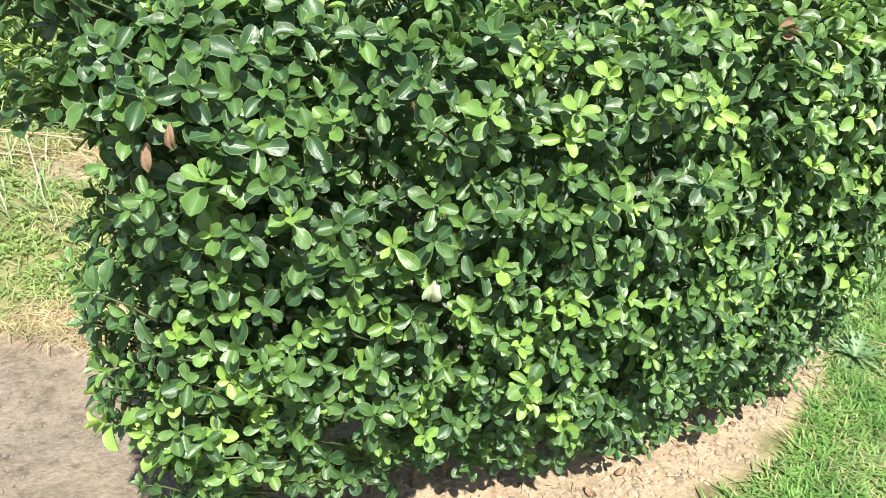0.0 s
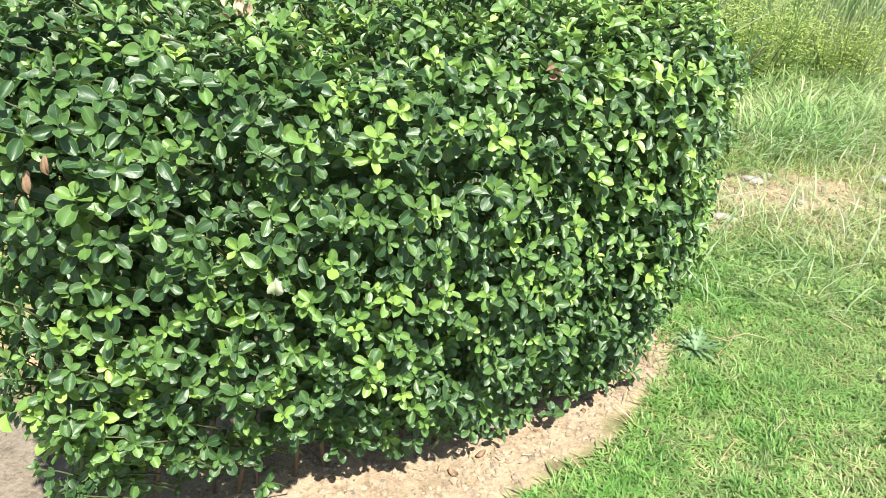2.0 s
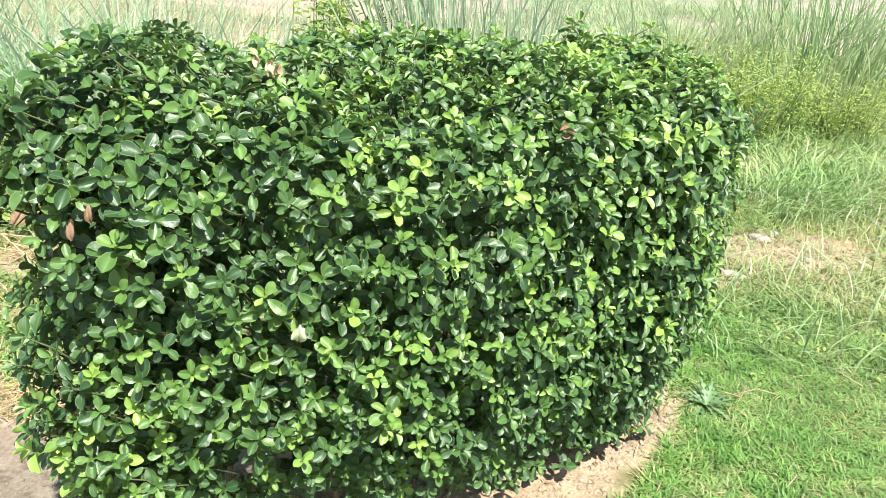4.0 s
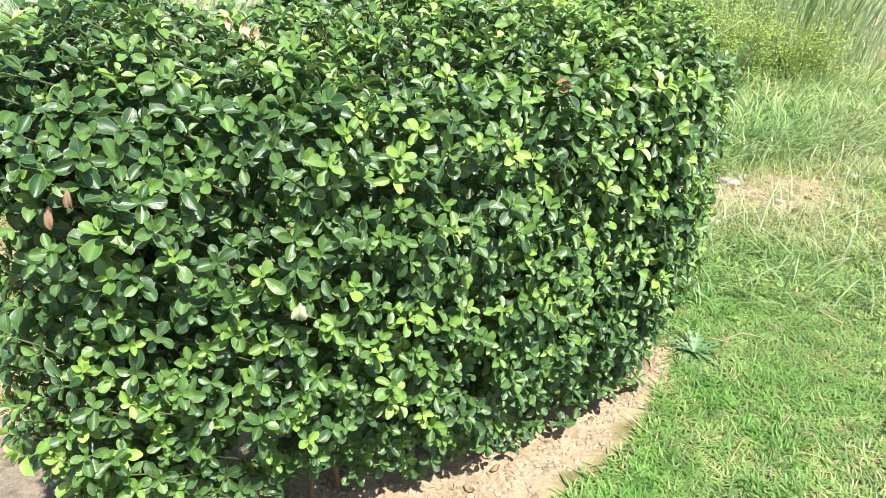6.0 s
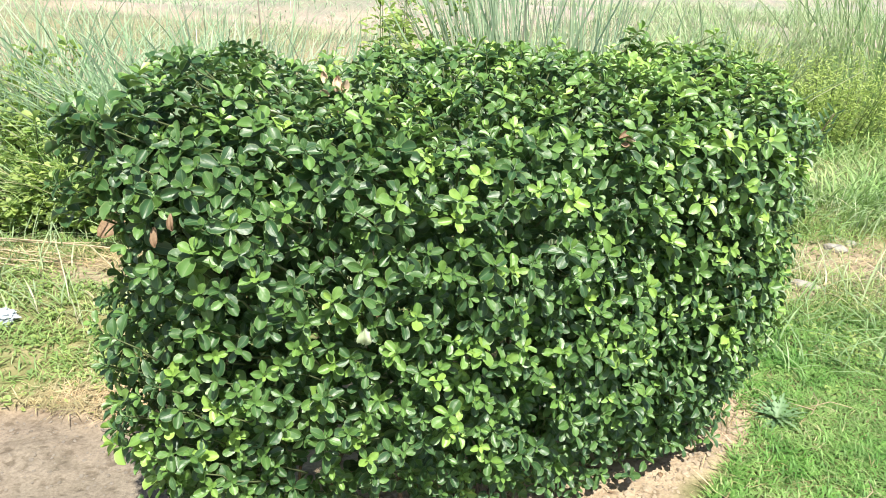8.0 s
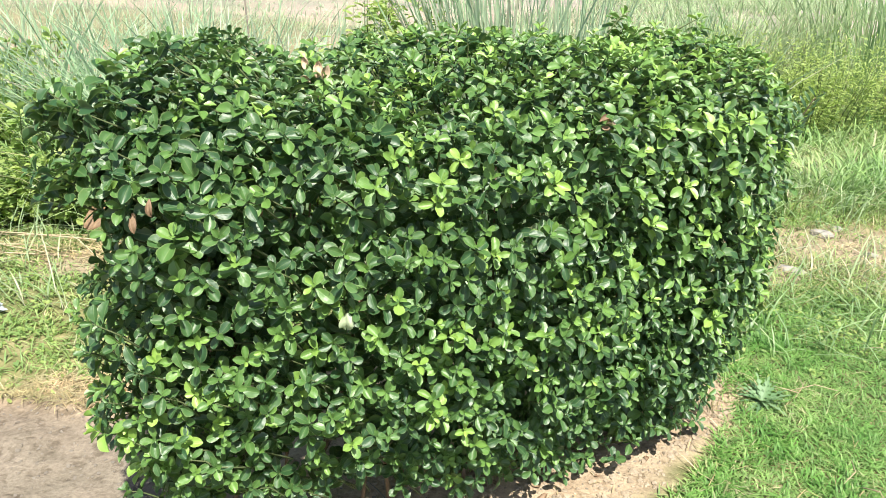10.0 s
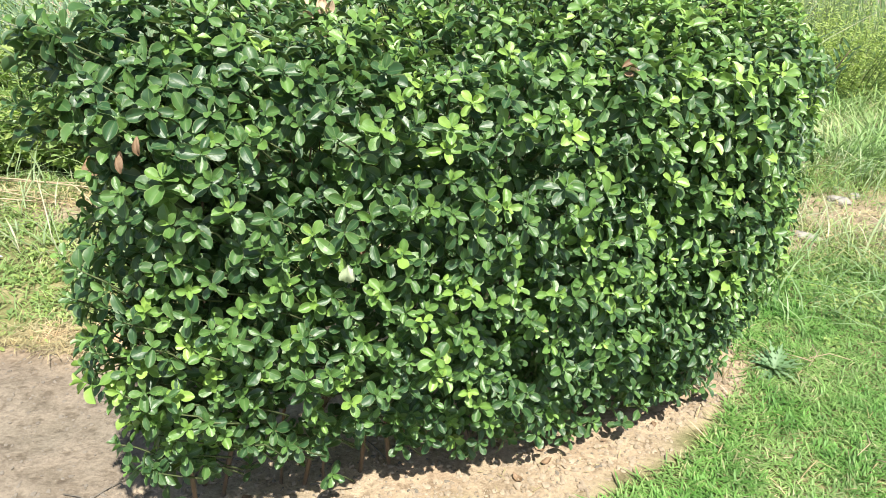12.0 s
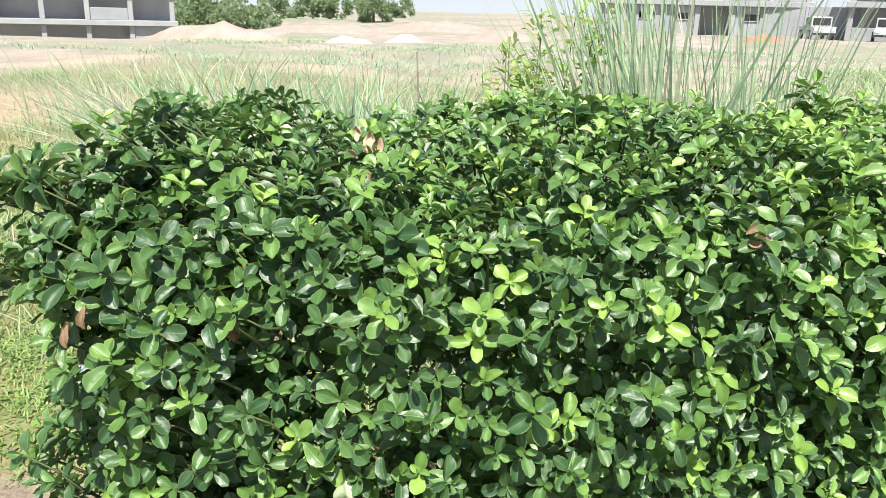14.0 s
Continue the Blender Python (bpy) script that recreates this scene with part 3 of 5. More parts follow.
def rosettes(pos, out, seed, size=1.0, age_light=0.0, layers=4, spread=0.24, deep=False, flat=0.0):
    """Leaves of shoots: pairs that cross one another, small and steep at the tip, large and flat below. Arrays per leaf."""
    g = np.random.default_rng(seed)
    n = len(pos)
    axis = unit(out * 0.72 + np.array([0, 0, 0.40]) + np.array(sdir) * (0.34 * np.clip(0.25 + 1.3 * (out @ np.array(sdir)), 0.15, 1.0))[:, None] + g.normal(0, spread, (n, 3)))
    ref = unit(g.normal(0, 1, (n, 3)))
    e1 = unit(np.cross(axis, ref))
    e2 = np.cross(axis, e1)
    scale = g.uniform(0.78, 1.18, n) * size
    # the shift holds leaf age and the light and shade put into the colour
    young = np.clip(g.beta(0.75, 2.0, n) * 1.0 + age_light, 0, 1)
    twist = g.uniform(0, np.pi, n)
    data = []
    inc0 = (np.array([36, 58, 78, 94]) + flat) * np.pi / 180
    len0 = np.array([0.023, 0.034, 0.039, 0.040])
    for k in range(layers):
        for half in (0, 1):
            keep = g.random(n) < (0.97, 0.97, 0.9, 0.75)[k]
            a = twist + k * np.pi / 2 + half * np.pi + g.normal(0, 0.18, n)
            r = e1 * np.cos(a)[:, None] + e2 * np.sin(a)[:, None]
            inc = inc0[k] + g.normal(0, 0.15, n)
            way = axis * np.cos(inc)[:, None] + r * np.sin(inc)[:, None]
            up = axis * np.sin(inc)[:, None] - r * np.cos(inc)[:, None]
            roll = g.normal(0, 0.18, n)
            sd = np.cross(way, up)
            up = up * np.cos(roll)[:, None] + sd * np.sin(roll)[:, None]
            base = pos - axis * (0.009 * k * scale)[:, None]
            length = len0[k] * scale * g.uniform(0.82, 1.15, n)
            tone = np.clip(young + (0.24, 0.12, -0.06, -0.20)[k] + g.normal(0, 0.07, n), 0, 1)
            data.append([q[keep] for q in (base, way, up, length, tone)])
    return [np.concatenate([d[i] for d in data]) for i in range(5)] + [int(deep)]


def build_hedge():
    hedge = tagged(empty("hedge", (0.3, 1.6, 0)), "clipped dense green euonymus hedge standing in bare soil", "hedge")
    origin = np.array([0.3, 1.6, 0.0])
    sets = []
    p, o = side_shoots(0.047, 0.0, 1)
    # shade at the upper corner and foot, light upper right, put into leaf tone
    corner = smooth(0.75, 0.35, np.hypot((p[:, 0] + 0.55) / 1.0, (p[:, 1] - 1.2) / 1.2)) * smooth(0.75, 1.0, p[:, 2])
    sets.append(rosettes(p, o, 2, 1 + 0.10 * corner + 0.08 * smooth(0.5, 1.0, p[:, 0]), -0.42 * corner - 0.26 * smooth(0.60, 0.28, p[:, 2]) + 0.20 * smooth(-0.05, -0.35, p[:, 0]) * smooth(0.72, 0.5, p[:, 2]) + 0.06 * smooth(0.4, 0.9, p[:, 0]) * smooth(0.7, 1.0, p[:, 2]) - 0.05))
    shoots = [p]
    p, o = top_shoots(0.050, 0.0, 3)
    # corner shade and the brightly lit right end put into the top's tone
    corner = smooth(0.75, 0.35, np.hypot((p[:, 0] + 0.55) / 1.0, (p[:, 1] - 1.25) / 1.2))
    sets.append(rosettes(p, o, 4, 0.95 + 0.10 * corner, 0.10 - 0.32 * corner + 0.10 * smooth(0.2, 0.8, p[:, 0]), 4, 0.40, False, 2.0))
    shoots.append(p)
    # inner layers darkened in tone: the shade inside the hedge, put into colour
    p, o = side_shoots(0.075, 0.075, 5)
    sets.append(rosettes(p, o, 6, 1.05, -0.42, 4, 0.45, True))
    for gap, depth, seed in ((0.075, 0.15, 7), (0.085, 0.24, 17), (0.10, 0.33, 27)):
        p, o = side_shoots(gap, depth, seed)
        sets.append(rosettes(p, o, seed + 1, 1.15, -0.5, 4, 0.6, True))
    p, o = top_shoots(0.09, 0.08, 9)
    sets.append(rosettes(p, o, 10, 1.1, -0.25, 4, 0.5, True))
    # loose shoots that hang over the corner of the hedge, their shade put into tone
    g = np.random.default_rng(11)
    n = 115
    p = np.stack([g.uniform(-0.595, -0.40, n), g.uniform(0.97, 1.38, n), g.uniform(1.05, 1.285, n)], -1)
    o = unit(np.stack([g.uniform(-1, -0.4, n), g.uniform(-0.6, 0.1, n), g.uniform(0.0, 0.6, n)], -1))
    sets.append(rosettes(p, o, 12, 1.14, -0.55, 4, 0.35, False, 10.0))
    shoots.append(p)
    # shoots that stand out of the top, and low ones that nearly touch the soil
    lone = [(-0.40, 1.54, 1.305, 2), (0.72, 2.14, 1.345, 7), (1.02, 2.18, 1.325, 6), (0.50, 2.00, 1.31, 5), (0.28, 1.92, 1.305, 4), (-0.02, 1.76, 1.295, 3)]
    low = [(-0.172, 1.096, 0.30), (-0.02, 1.20, 0.13), (-0.40, 1.04, 0.14), (-0.30, 1.08, 0.26)]
    p = np.array([np.array(c[:3]) + g.normal(0, 0.035, 3) for c in lone for _ in range(c[3])] + low)
    o = np.concatenate([np.tile([0, 0, 1.0], (len(p) - len(low), 1)), np.tile([0.2, -0.9, 0.3], (len(low), 1))])
    sets.append(rosettes(p, o, 13, 1.1, 0.15, 4, 0.25))
    shoots.append(p)
    # the most conspicuous fresh shoots, pale and opened wide
    fresh = [(0.053, 1.10, 0.789), (0.272, 1.13, 0.768), (-0.071, 1.01, 0.797), (-0.268, 0.91, 1.043), (-0.044, 1.05, 0.499), (-0.367, 0.95, 0.609), (0.347, 1.24, 0.367), (0.157, 1.065, 0.858),
             (1.0, 1.62, 1.076), (0.245, 1.09, 1.02), (0.146, 1.06, 1.18), (0.487, 1.21, 1.106), (-0.192, 0.96, 1.105), (-0.201, 0.965, 0.70), (-0.057, 1.035, 0.65), (-0.301, 0.94, 0.546),
             (0.365, 1.16, 0.711), (0.485, 1.16, 1.005), (-0.108, 0.985, 1.11), (-0.347, 0.90, 1.012), (0.012, 1.03, 0.868), (0.502, 1.26, 1.198)]
    p = np.array(fresh)
    sets.append(rosettes(p, np.tile([0.3, -0.9, 0.1], (len(p), 1)), 14, 1.05, 0.22, 4, 0.16))
    shoots.append(p)
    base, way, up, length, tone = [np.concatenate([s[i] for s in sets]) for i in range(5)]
    # leaves picked out singly on the face nearest the path
    first = len(sets[0][0])
    near = np.zeros(len(base), bool)
    idx = np.flatnonzero((base[:first, 0] > -0.05) & (base[:first, 0] < 0.42) & (base[:first, 2] > 0.8) & (base[:first, 2] < 1.22) & (base[:first, 1] < 1.25))
    near[idx[:300]] = True
    n = len(base)
    fold, curl, slim = RNG.uniform(0.25, 0.95, n), RNG.uniform(0.0, 0.36, n) + 0.12 * smooth(0.3, 0.9, base[:, 0]), RNG.uniform(0.72, 0.96, n) + 0.04 * smooth(1.05, 1.25, base[:, 2])
    far = ~near
    deep = np.repeat([s[5] for s in sets], [len(s[0]) for s in sets]) > 0
    behind = (base[:, 1] > 1.55 + 0.5 * base[:, 0]) & (base[:, 2] < 1.12)
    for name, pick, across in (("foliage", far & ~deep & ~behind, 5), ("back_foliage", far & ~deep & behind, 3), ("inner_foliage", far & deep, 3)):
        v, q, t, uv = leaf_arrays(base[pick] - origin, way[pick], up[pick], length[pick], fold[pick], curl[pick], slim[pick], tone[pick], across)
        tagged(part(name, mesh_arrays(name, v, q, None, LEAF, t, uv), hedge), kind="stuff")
    kinds = []
    for k in range(10):
        v, q, t, uv = leaf_arrays(np.zeros((1, 3)), np.array([[0, 1.0, 0]]), np.array([[0, 0, 1.0]]), np.array([1.0]), np.array([0.2 + 0.1 * (k % 5)]),
                                  np.array([0.03 + 0.03 * (k % 4)]), np.array([0.68 + 0.035 * (k % 7)]), np.array([k / 9.0]))
        kinds.append(mesh_arrays("leaf", v, q, None, LEAF, t, uv))
    for i in np.flatnonzero(near):
        sd = np.cross(way[i], up[i])
        m = Matrix(np.array([[*(c * length[i])] for c in (sd, way[i], up[i])]).T.tolist()).to_4x4()
        m.translation = Vector(base[i] - origin)
        ob = part("leaf", kinds[int(round(float(tone[i]) * 9))], hedge)
        ob.matrix_local = m
    # green shoots under the rosettes, running inwards
    chunks = []
    for p in shoots:
        for a in p[::2]:
            mid = np.array([0.3 + 0.55 * (a[0] - 0.3), 1.62 + 0.5 * (a[0] - 0.3) + 0.3 * (a[1] - 1.62 - 0.5 * (a[0] - 0.3)), a[2] - 0.25])
            way_in = unit(mid - a)
            pts = [a - origin, a + way_in * 0.05 + g.normal(0, 0.006, 3) - origin, a + way_in * 0.11 + g.normal(0, 0.012, 3) - origin]
            chunks.append(tube_arrays(pts, [0.0012, 0.002, 0.003], 4))
    v, q, t = merge(chunks)
    tagged(part("twig", mesh_arrays("twig", v, q, t, TWIG), hedge), kind="stuff")
    # woody stems from the soil
    for k in range(38):
        x = -0.42 + 1.45 * (k + g.uniform(-0.6, 0.6)) / 37
        y = 1.32 + 0.5 * x + g.uniform(0.0, 0.45) + 0.06 * max(x, 0)
        lean = np.clip(g.normal(0, 0.06, 2), -0.1, 0.1) + np.array([0.12 * (0.3 - x), 0.0])
        bow = g.normal(0, 0.05, 2)
        pts = [np.array([x + bow[0], y + bow[1] * 0.5, -0.03]), np.array([x + lean[0] * 0.3 - bow[0] * 0.4, y + lean[1] * 0.3 - bow[1] * 0.4, 0.18]), np.array([x + lean[0], y + lean[1], 0.5]),
               np.array([x + lean[0] * 1.8 + g.normal(0, 0.04), y + lean[1] * 1.6, 0.85]), np.array([x + lean[0] * 2.0, y + lean[1] * 2.0, 1.12])]
        r = g.uniform(0.003, 0.006)
        v, q, t = tube_arrays(np.array(pts) - origin, [r * 1.25, r, r * 0.8, r * 0.55, r * 0.3], 7)
        part("stem", mesh_arrays("stem", v, q, t, BARK), hedge)
    return hedge


HEDGE = build_hedge()


# ---- grass and reeds ----
def grass_patch(name, label, mat, count, area, height, width, lean, seed, chance, levels=3, category="grass"):
    """Grass over a rectangle of the plan; chance(x, y) thins it out."""
    g = np.random.default_rng(seed)
    x, y = g.uniform(area[0], area[1], count), g.uniform(area[2], area[3], count)
    ok = g.random(count) < chance(x, y)
    x, y = x[ok], y[ok]
    n = len(x)
    lump = 0.6 + 0.8 * vnoise(x, y, 0.25, seed)
    h = g.uniform(*height, n) * lump
    root = np.stack([x, y, place_z(x, y) - 0.004], -1)
    v, q, t, tone = blade_arrays(root, h, g.uniform(*width, n), g.uniform(*lean, n), g.uniform(0, 2 * np.pi, n), levels)
    return tagged(new(name, mesh_arrays(name, v, q, t, mat, tone)), label, category, "", "stuff")


def outside(x, y):
    return foot_distance(x, y) > 0.02


def near_lawn(x, y):
    """The stretch of lawn beside the hedge, where the grass stands thickest; it thins out softly."""
    return smooth(0.2, 1.0, y + (vnoise(x, y, 0.6, 76) - 0.5) * 0.4) * smooth(3.4, 2.8, x + (vnoise(x, y, 0.6, 75) - 0.5) * 0.4) * (x > 0)


grass_patch("lawn", "short bright green creeping lawn grass", LAWN, 150000, (0.0, 3.4, 0.2, 3.5), (0.018, 0.045), (0.0035, 0.0065), (0.5, 2.0), 101,
            lambda x, y: lawn_share(x, y) ** 0.8 * smooth(3.5, 3.1, y + (vnoise(x, y, 0.4, 77) - 0.5) * 0.5) * near_lawn(x, y) * outside(x, y))
grass_patch("lawn", "wide trodden lawn of short green grass", LAWN, 60000, (-1.0, 5.5, -3.5, 3.3), (0.02, 0.05), (0.006, 0.012), (0.5, 2.0), 105,
            lambda x, y: lawn_share(x, y) * outside(x, y) * (1 - near_lawn(x, y)) * smooth(6, 4, np.hypot(x - 1.5, y)))
grass_patch("rough_grass", "pale green rough grass beyond the lawn", ROUGH, 150000, (1.0, 7.5, 3.0, 11.0), (0.035, 0.11), (0.003, 0.007), (0.4, 1.7), 102,
            lambda x, y: lawn_share(x, y) * outside(x, y) * smooth(12, 3, np.hypot(x, y)))
grass_patch("rough_grass", "pale green weedy grass beside grey trodden mud", ROUGH, 80000, (-4.2, -0.5, 1.7, 5.5), (0.02, 0.065), (0.004, 0.009), (0.4, 1.7), 103,
            lambda x, y: lawn_share(x, y) * outside(x, y) * (0.15 + 0.6 * smooth(0.38, 0.6, vnoise(x, y, 0.3, 79))))
grass_patch("rough_grass", "pale mixed grass on the field behind the hedge", FIELD, 120000, (-12.0, 9.0, 2.4, 17.0), (0.08, 0.34), (0.004, 0.010), (0.4, 1.6), 104,
            lambda x, y: lawn_share(x, y) * outside(x, y) * (0.18 + 0.25 * smooth(8.5, 5.0, y) + 0.6 * smooth(0.47, 0.62, vnoise(x, y, 1.6, 78))))


def edge_band(x, y):
    """Coarse grass that grows densest along the bare strip of soil."""
    d = np.interp(x, EDGE_X, EDGE_Y) - y
    d = np.where(x > 1.3, np.hypot(x - 1.33, np.maximum(y - 2.2, 0) * 0.5), d)
    return smooth(-0.10, 0.10, d + (vnoise(x, y, 0.10, 84) - 0.5) * 0.25) * smooth(0.55, 0.15, d + (vnoise(x, y, 0.3, 81) - 0.5) * 0.4)


grass_patch("coarse_grass", "coarse bright green grass along bare soil", COARSE, 60000, (0.3, 2.0, 0.7, 2.9), (0.022, 0.048), (0.004, 0.0075), (0.4, 1.5), 106,
            lambda x, y: edge_band(x, y) * outside(x, y) * smooth(0.3, 0.6, vnoise(x, y, 0.12, 82)), 4)
grass_patch("rough_grass", "pale tufts of grass on the open field", REED, 55000, (-32.0, 26.0, 14.0, 46.0), (0.10, 0.30), (0.018, 0.035), (0.5, 1.8), 107,
            lambda x, y: smooth(0.36, 0.68, vnoise(x, y, 5.0, 83, 4)) * np.minimum(1.0, y / 34))


grass_patch("rough_grass", "low bushy grass on uneven ground before the buildings", FIELD, 30000, (0.5, 16.0, 8.5, 32.0), (0.22, 0.55), (0.012, 0.026), (0.3, 1.4), 108,
            lambda x, y: smooth(0.42, 0.58, vnoise(x, y, 2.6, 85, 3)) * smooth(-0.02, 0.10, x / y - 0.02))


def reed_clump(label, place, spread, count, height, width, lean, seed, bias=(0.0, 0.0), mat=None, category="tall grass"):
    g = np.random.default_rng(seed)
    r = np.sqrt(g.random(count))
    a = g.uniform(0, 2 * np.pi, count)
    off = np.stack([np.cos(a) * r * spread[0], np.sin(a) * r * spread[1]], -1)
    root = np.concatenate([off, np.zeros((count, 1))], -1)
    head = np.arctan2(off[:, 1] / spread[1] + bias[1], off[:, 0] / spread[0] + bias[0]) + g.normal(0, 0.8, count)
    face = g.uniform(0, np.pi, count)
    v, q, t, tone = blade_arrays(root, g.uniform(*height, count), g.uniform(*width, count), g.uniform(*lean, count) * (0.35 + 0.65 * r), head, 7, 2.4, face)
    ob = tagged(new("reed_clump", mesh_arrays("reed_clump", v, q, t, mat or REED, tone)), label, category, "reed clumps in the field", "stuff")
    ob.location = (place[0], place[1], float(place_z(place[0], place[1])) - 0.02)
    return ob


reed_clump("tall blue-green reed grass clump close behind the hedge", (0.36, 2.85), (0.19, 0.2), 310, (1.3, 2.1), (0.006, 0.012), (0.08, 0.42), 201, (-0.9, 0.0))
reed_clump("narrow upright blue-green reed tuft behind the hedge", (0.68, 2.95), (0.10, 0.12), 120, (1.3, 1.95), (0.005, 0.010), (0.04, 0.25), 211)
reed_clump("thin pale reed grass beside a taller tuft", (0.98, 3.1), (0.40, 0.2), 240, (1.0, 1.6), (0.006, 0.012), (0.1, 0.55), 202)
reed_clump("sparse pale reed grass behind the hedge", (-0.75, 3.3), (0.75, 0.55), 340, (0.8, 1.5), (0.009, 0.017), (0.1, 0.6), 212)
reed_clump("sparse pale reed grass in the field", (-1.3, 4.2), (0.9, 0.7), 420, (0.7, 1.5), (0.009, 0.018), (0.2, 0.9), 203)
reed_clump("arching pale reed grass beside leafy weeds", (-2.6, 4.7), (0.9, 0.6), 460, (0.8, 1.5), (0.009, 0.018), (0.4, 1.2), 204)
reed_clump("arching bright green grass tuft beside cut stalks", (-2.0, 3.7), (0.45, 0.22), 260, (0.4, 0.9), (0.007, 0.013), (0.6, 1.5), 207, (0.0, 0.0), LUSH)
reed_clump("thin scattered pale stalks of field grass", (-2.2, 6.0), (3.0, 1.6), 460, (0.5, 1.35), (0.010, 0.020), (0.1, 0.9), 208)
reed_clump("thin scattered pale stalks of field grass", (-5.0, 8.5), (3.0, 2.0), 320, (0.5, 1.2), (0.008, 0.014), (0.1, 0.9), 209)
reed_clump("thin scattered pale stalks of field grass", (2.0, 9.0), (2.6, 1.6), 420, (0.4, 1.0), (0.008, 0.014), (0.1, 0.9), 210)
reed_clump("dense tall reed clump at the lawn's far end", (4.5, 7.7), (1.2, 0.5), 620, (1.2, 2.2), (0.010, 0.018), (0.1, 0.7), 205, (0.0, 0.0), GREEN_REED)
reed_clump("tall reed clump beyond the rough grass", (2.95, 7.9), (0.8, 0.5), 330, (0.8, 1.6), (0.010, 0.016), (0.2, 0.9), 206, (0.0, 0.0), GREEN_REED)


for k, (px, py, sx, sy, n) in enumerate([(2.75, 4.9, 0.8, 0.45, 420), (3.6, 5.3, 0.9, 0.6, 520), (4.6, 5.6, 0.9, 0.7, 480), (3.1, 6.2, 1.0, 0.6, 560), (1.75, 4.6, 0.6, 0.45, 260), (4.3, 6.9, 1.2, 0.7, 620), (3.4, 7.6, 1.1, 0.6, 520), (5.4, 7.4, 1.2, 0.9, 520)]):
    reed_clump("lush arching green grass beyond the bare patch", (px, py), (sx, sy), int(n * 1.2), (0.10, 0.38), (0.009, 0.017), (0.4, 1.8), 240 + k, (0.0, 0.0), LUSH)
reed_clump("withered pinkish grass tuft at the hedge's end", (1.78, 3.15), (0.30, 0.20), 110, (0.04, 0.13), (0.004, 0.008), (0.4, 1.3), 228, (0.0, 0.0), STRAW)


# ---- weeds and small plants ----
def leafy_weed(name, label, place, height, spread, stems, per_stem, leaf, mat, seed, category="weed", slim=0.8, tone=(0.2, 1.0), loose=0.0, thick=1.0):
    """A weed of upright stems with leaves all along them."""
    g = np.random.default_rng(seed)
    root = tagged(empty(name, (place[0], place[1], float(place_z(place[0], place[1])) - 0.01)), label, category)
    base, way, up, length = [], [], [], []
    for k in range(stems):
        a, r = g.uniform(0, 2 * np.pi), math.sqrt(g.random())
        foot = np.array([math.cos(a) * r * spread[0] * 0.5, math.sin(a) * r * spread[1] * 0.5, 0])
        h = height * g.uniform(0.45, 1.0)
        tip = np.array([math.cos(a) * r * spread[0], math.sin(a) * r * spread[1], h])
        pts = np.array([foot, foot * 0.7 + tip * 0.3 + g.normal(0, 0.02, 3) * height, foot * 0.3 + tip * 0.7 + g.normal(0, 0.02, 3) * height, tip])
        v, q, t = tube_arrays(pts, np.array([0.006, 0.005, 0.0035, 0.0015]) * (0.5 + height) * thick, 5)
        part("stem", mesh_arrays("stem", v, q, t, TWIG), root)
        ts = g.uniform(0.12, 1.0, per_stem)
        pos = np.stack([np.interp(ts, [0, 0.3, 0.7, 1], pts[:, i]) for i in range(3)], -1)
        d = unit(np.stack([g.normal(0, 1, per_stem), g.normal(0, 1, per_stem), g.uniform(0.0, 0.9, per_stem)], -1))
        base.append(pos + d * (loose * g.random((per_stem, 1))))
        way.append(d)
        u = np.array([0, 0, 1.0]) + g.normal(0, 0.3, (per_stem, 3))
        up.append(unit(u - d * (u * d).sum(-1, keepdims=True)))
        length.append(leaf * g.uniform(0.6, 1.2, per_stem))
    base, way, up, length = [np.concatenate(c) for c in (base, way, up, length)]
    n = len(base)
    v, q, t, uv = leaf_arrays(base, way, up, length, g.uniform(0.1, 0.6, n), g.uniform(0.0, 0.5, n), np.full(n, slim), g.uniform(*tone, n), 3)
    tagged(part("foliage", mesh_arrays("foliage", v, q, None, mat, t, uv), root), kind="stuff")
    return root


WILD = "wild weeds on the field"
for spot in [((-2.45, 3.95), 0.72, (0.60, 0.35), 20, 75, 0.075, 301), ((-1.9, 3.55), 0.46, (0.42, 0.20), 16, 55, 0.075, 302), ((-2.9, 4.6), 0.95, (0.5, 0.4), 18, 60, 0.08, 303),
             ((-1.35, 3.75), 0.30, (0.35, 0.2), 10, 30, 0.05, 304), ((-2.4, 3.55), 0.34, (0.42, 0.2), 20, 60, 0.07, 305)]:
    tagged(leafy_weed("weed", "leafy green weed bush beside dry stalks", spot[0], spot[1], spot[2], spot[3], spot[4], spot[5], WEED, spot[6]), group=WILD)
for spot in [((-0.05, 2.98), 1.56, (0.17, 0.18), 26, 190, 0.046, 311), ((-0.36, 3.15), 1.34, (0.24, 0.2), 20, 150, 0.044, 312)]:
    tagged(leafy_weed("weed", "tall light green leafy weed among reeds", spot[0], spot[1], spot[2], spot[3], spot[4], spot[5], WEED, spot[6], tone=(0.5, 1.0), loose=0.07, thick=0.5), group=WILD)
for spot in [((3.45, 6.9), 0.95, (0.65, 0.4), 26, 190, 0.045, 321), ((2.95, 7.3), 0.95, (0.6, 0.4), 24, 170, 0.045, 323), ((4.6, 7.2), 0.66, (0.6, 0.3), 18, 150, 0.045, 322)]:
    tagged(leafy_weed("weed", "yellow-green bushy weed below tall reeds", spot[0], spot[1], spot[2], spot[3], spot[4], spot[5], WEED, spot[6], "weed", 0.45, (0.8, 1.0), 0.26, 0.5), group=WILD)
# seedlings in the rough ground
g = np.random.default_rng(330)
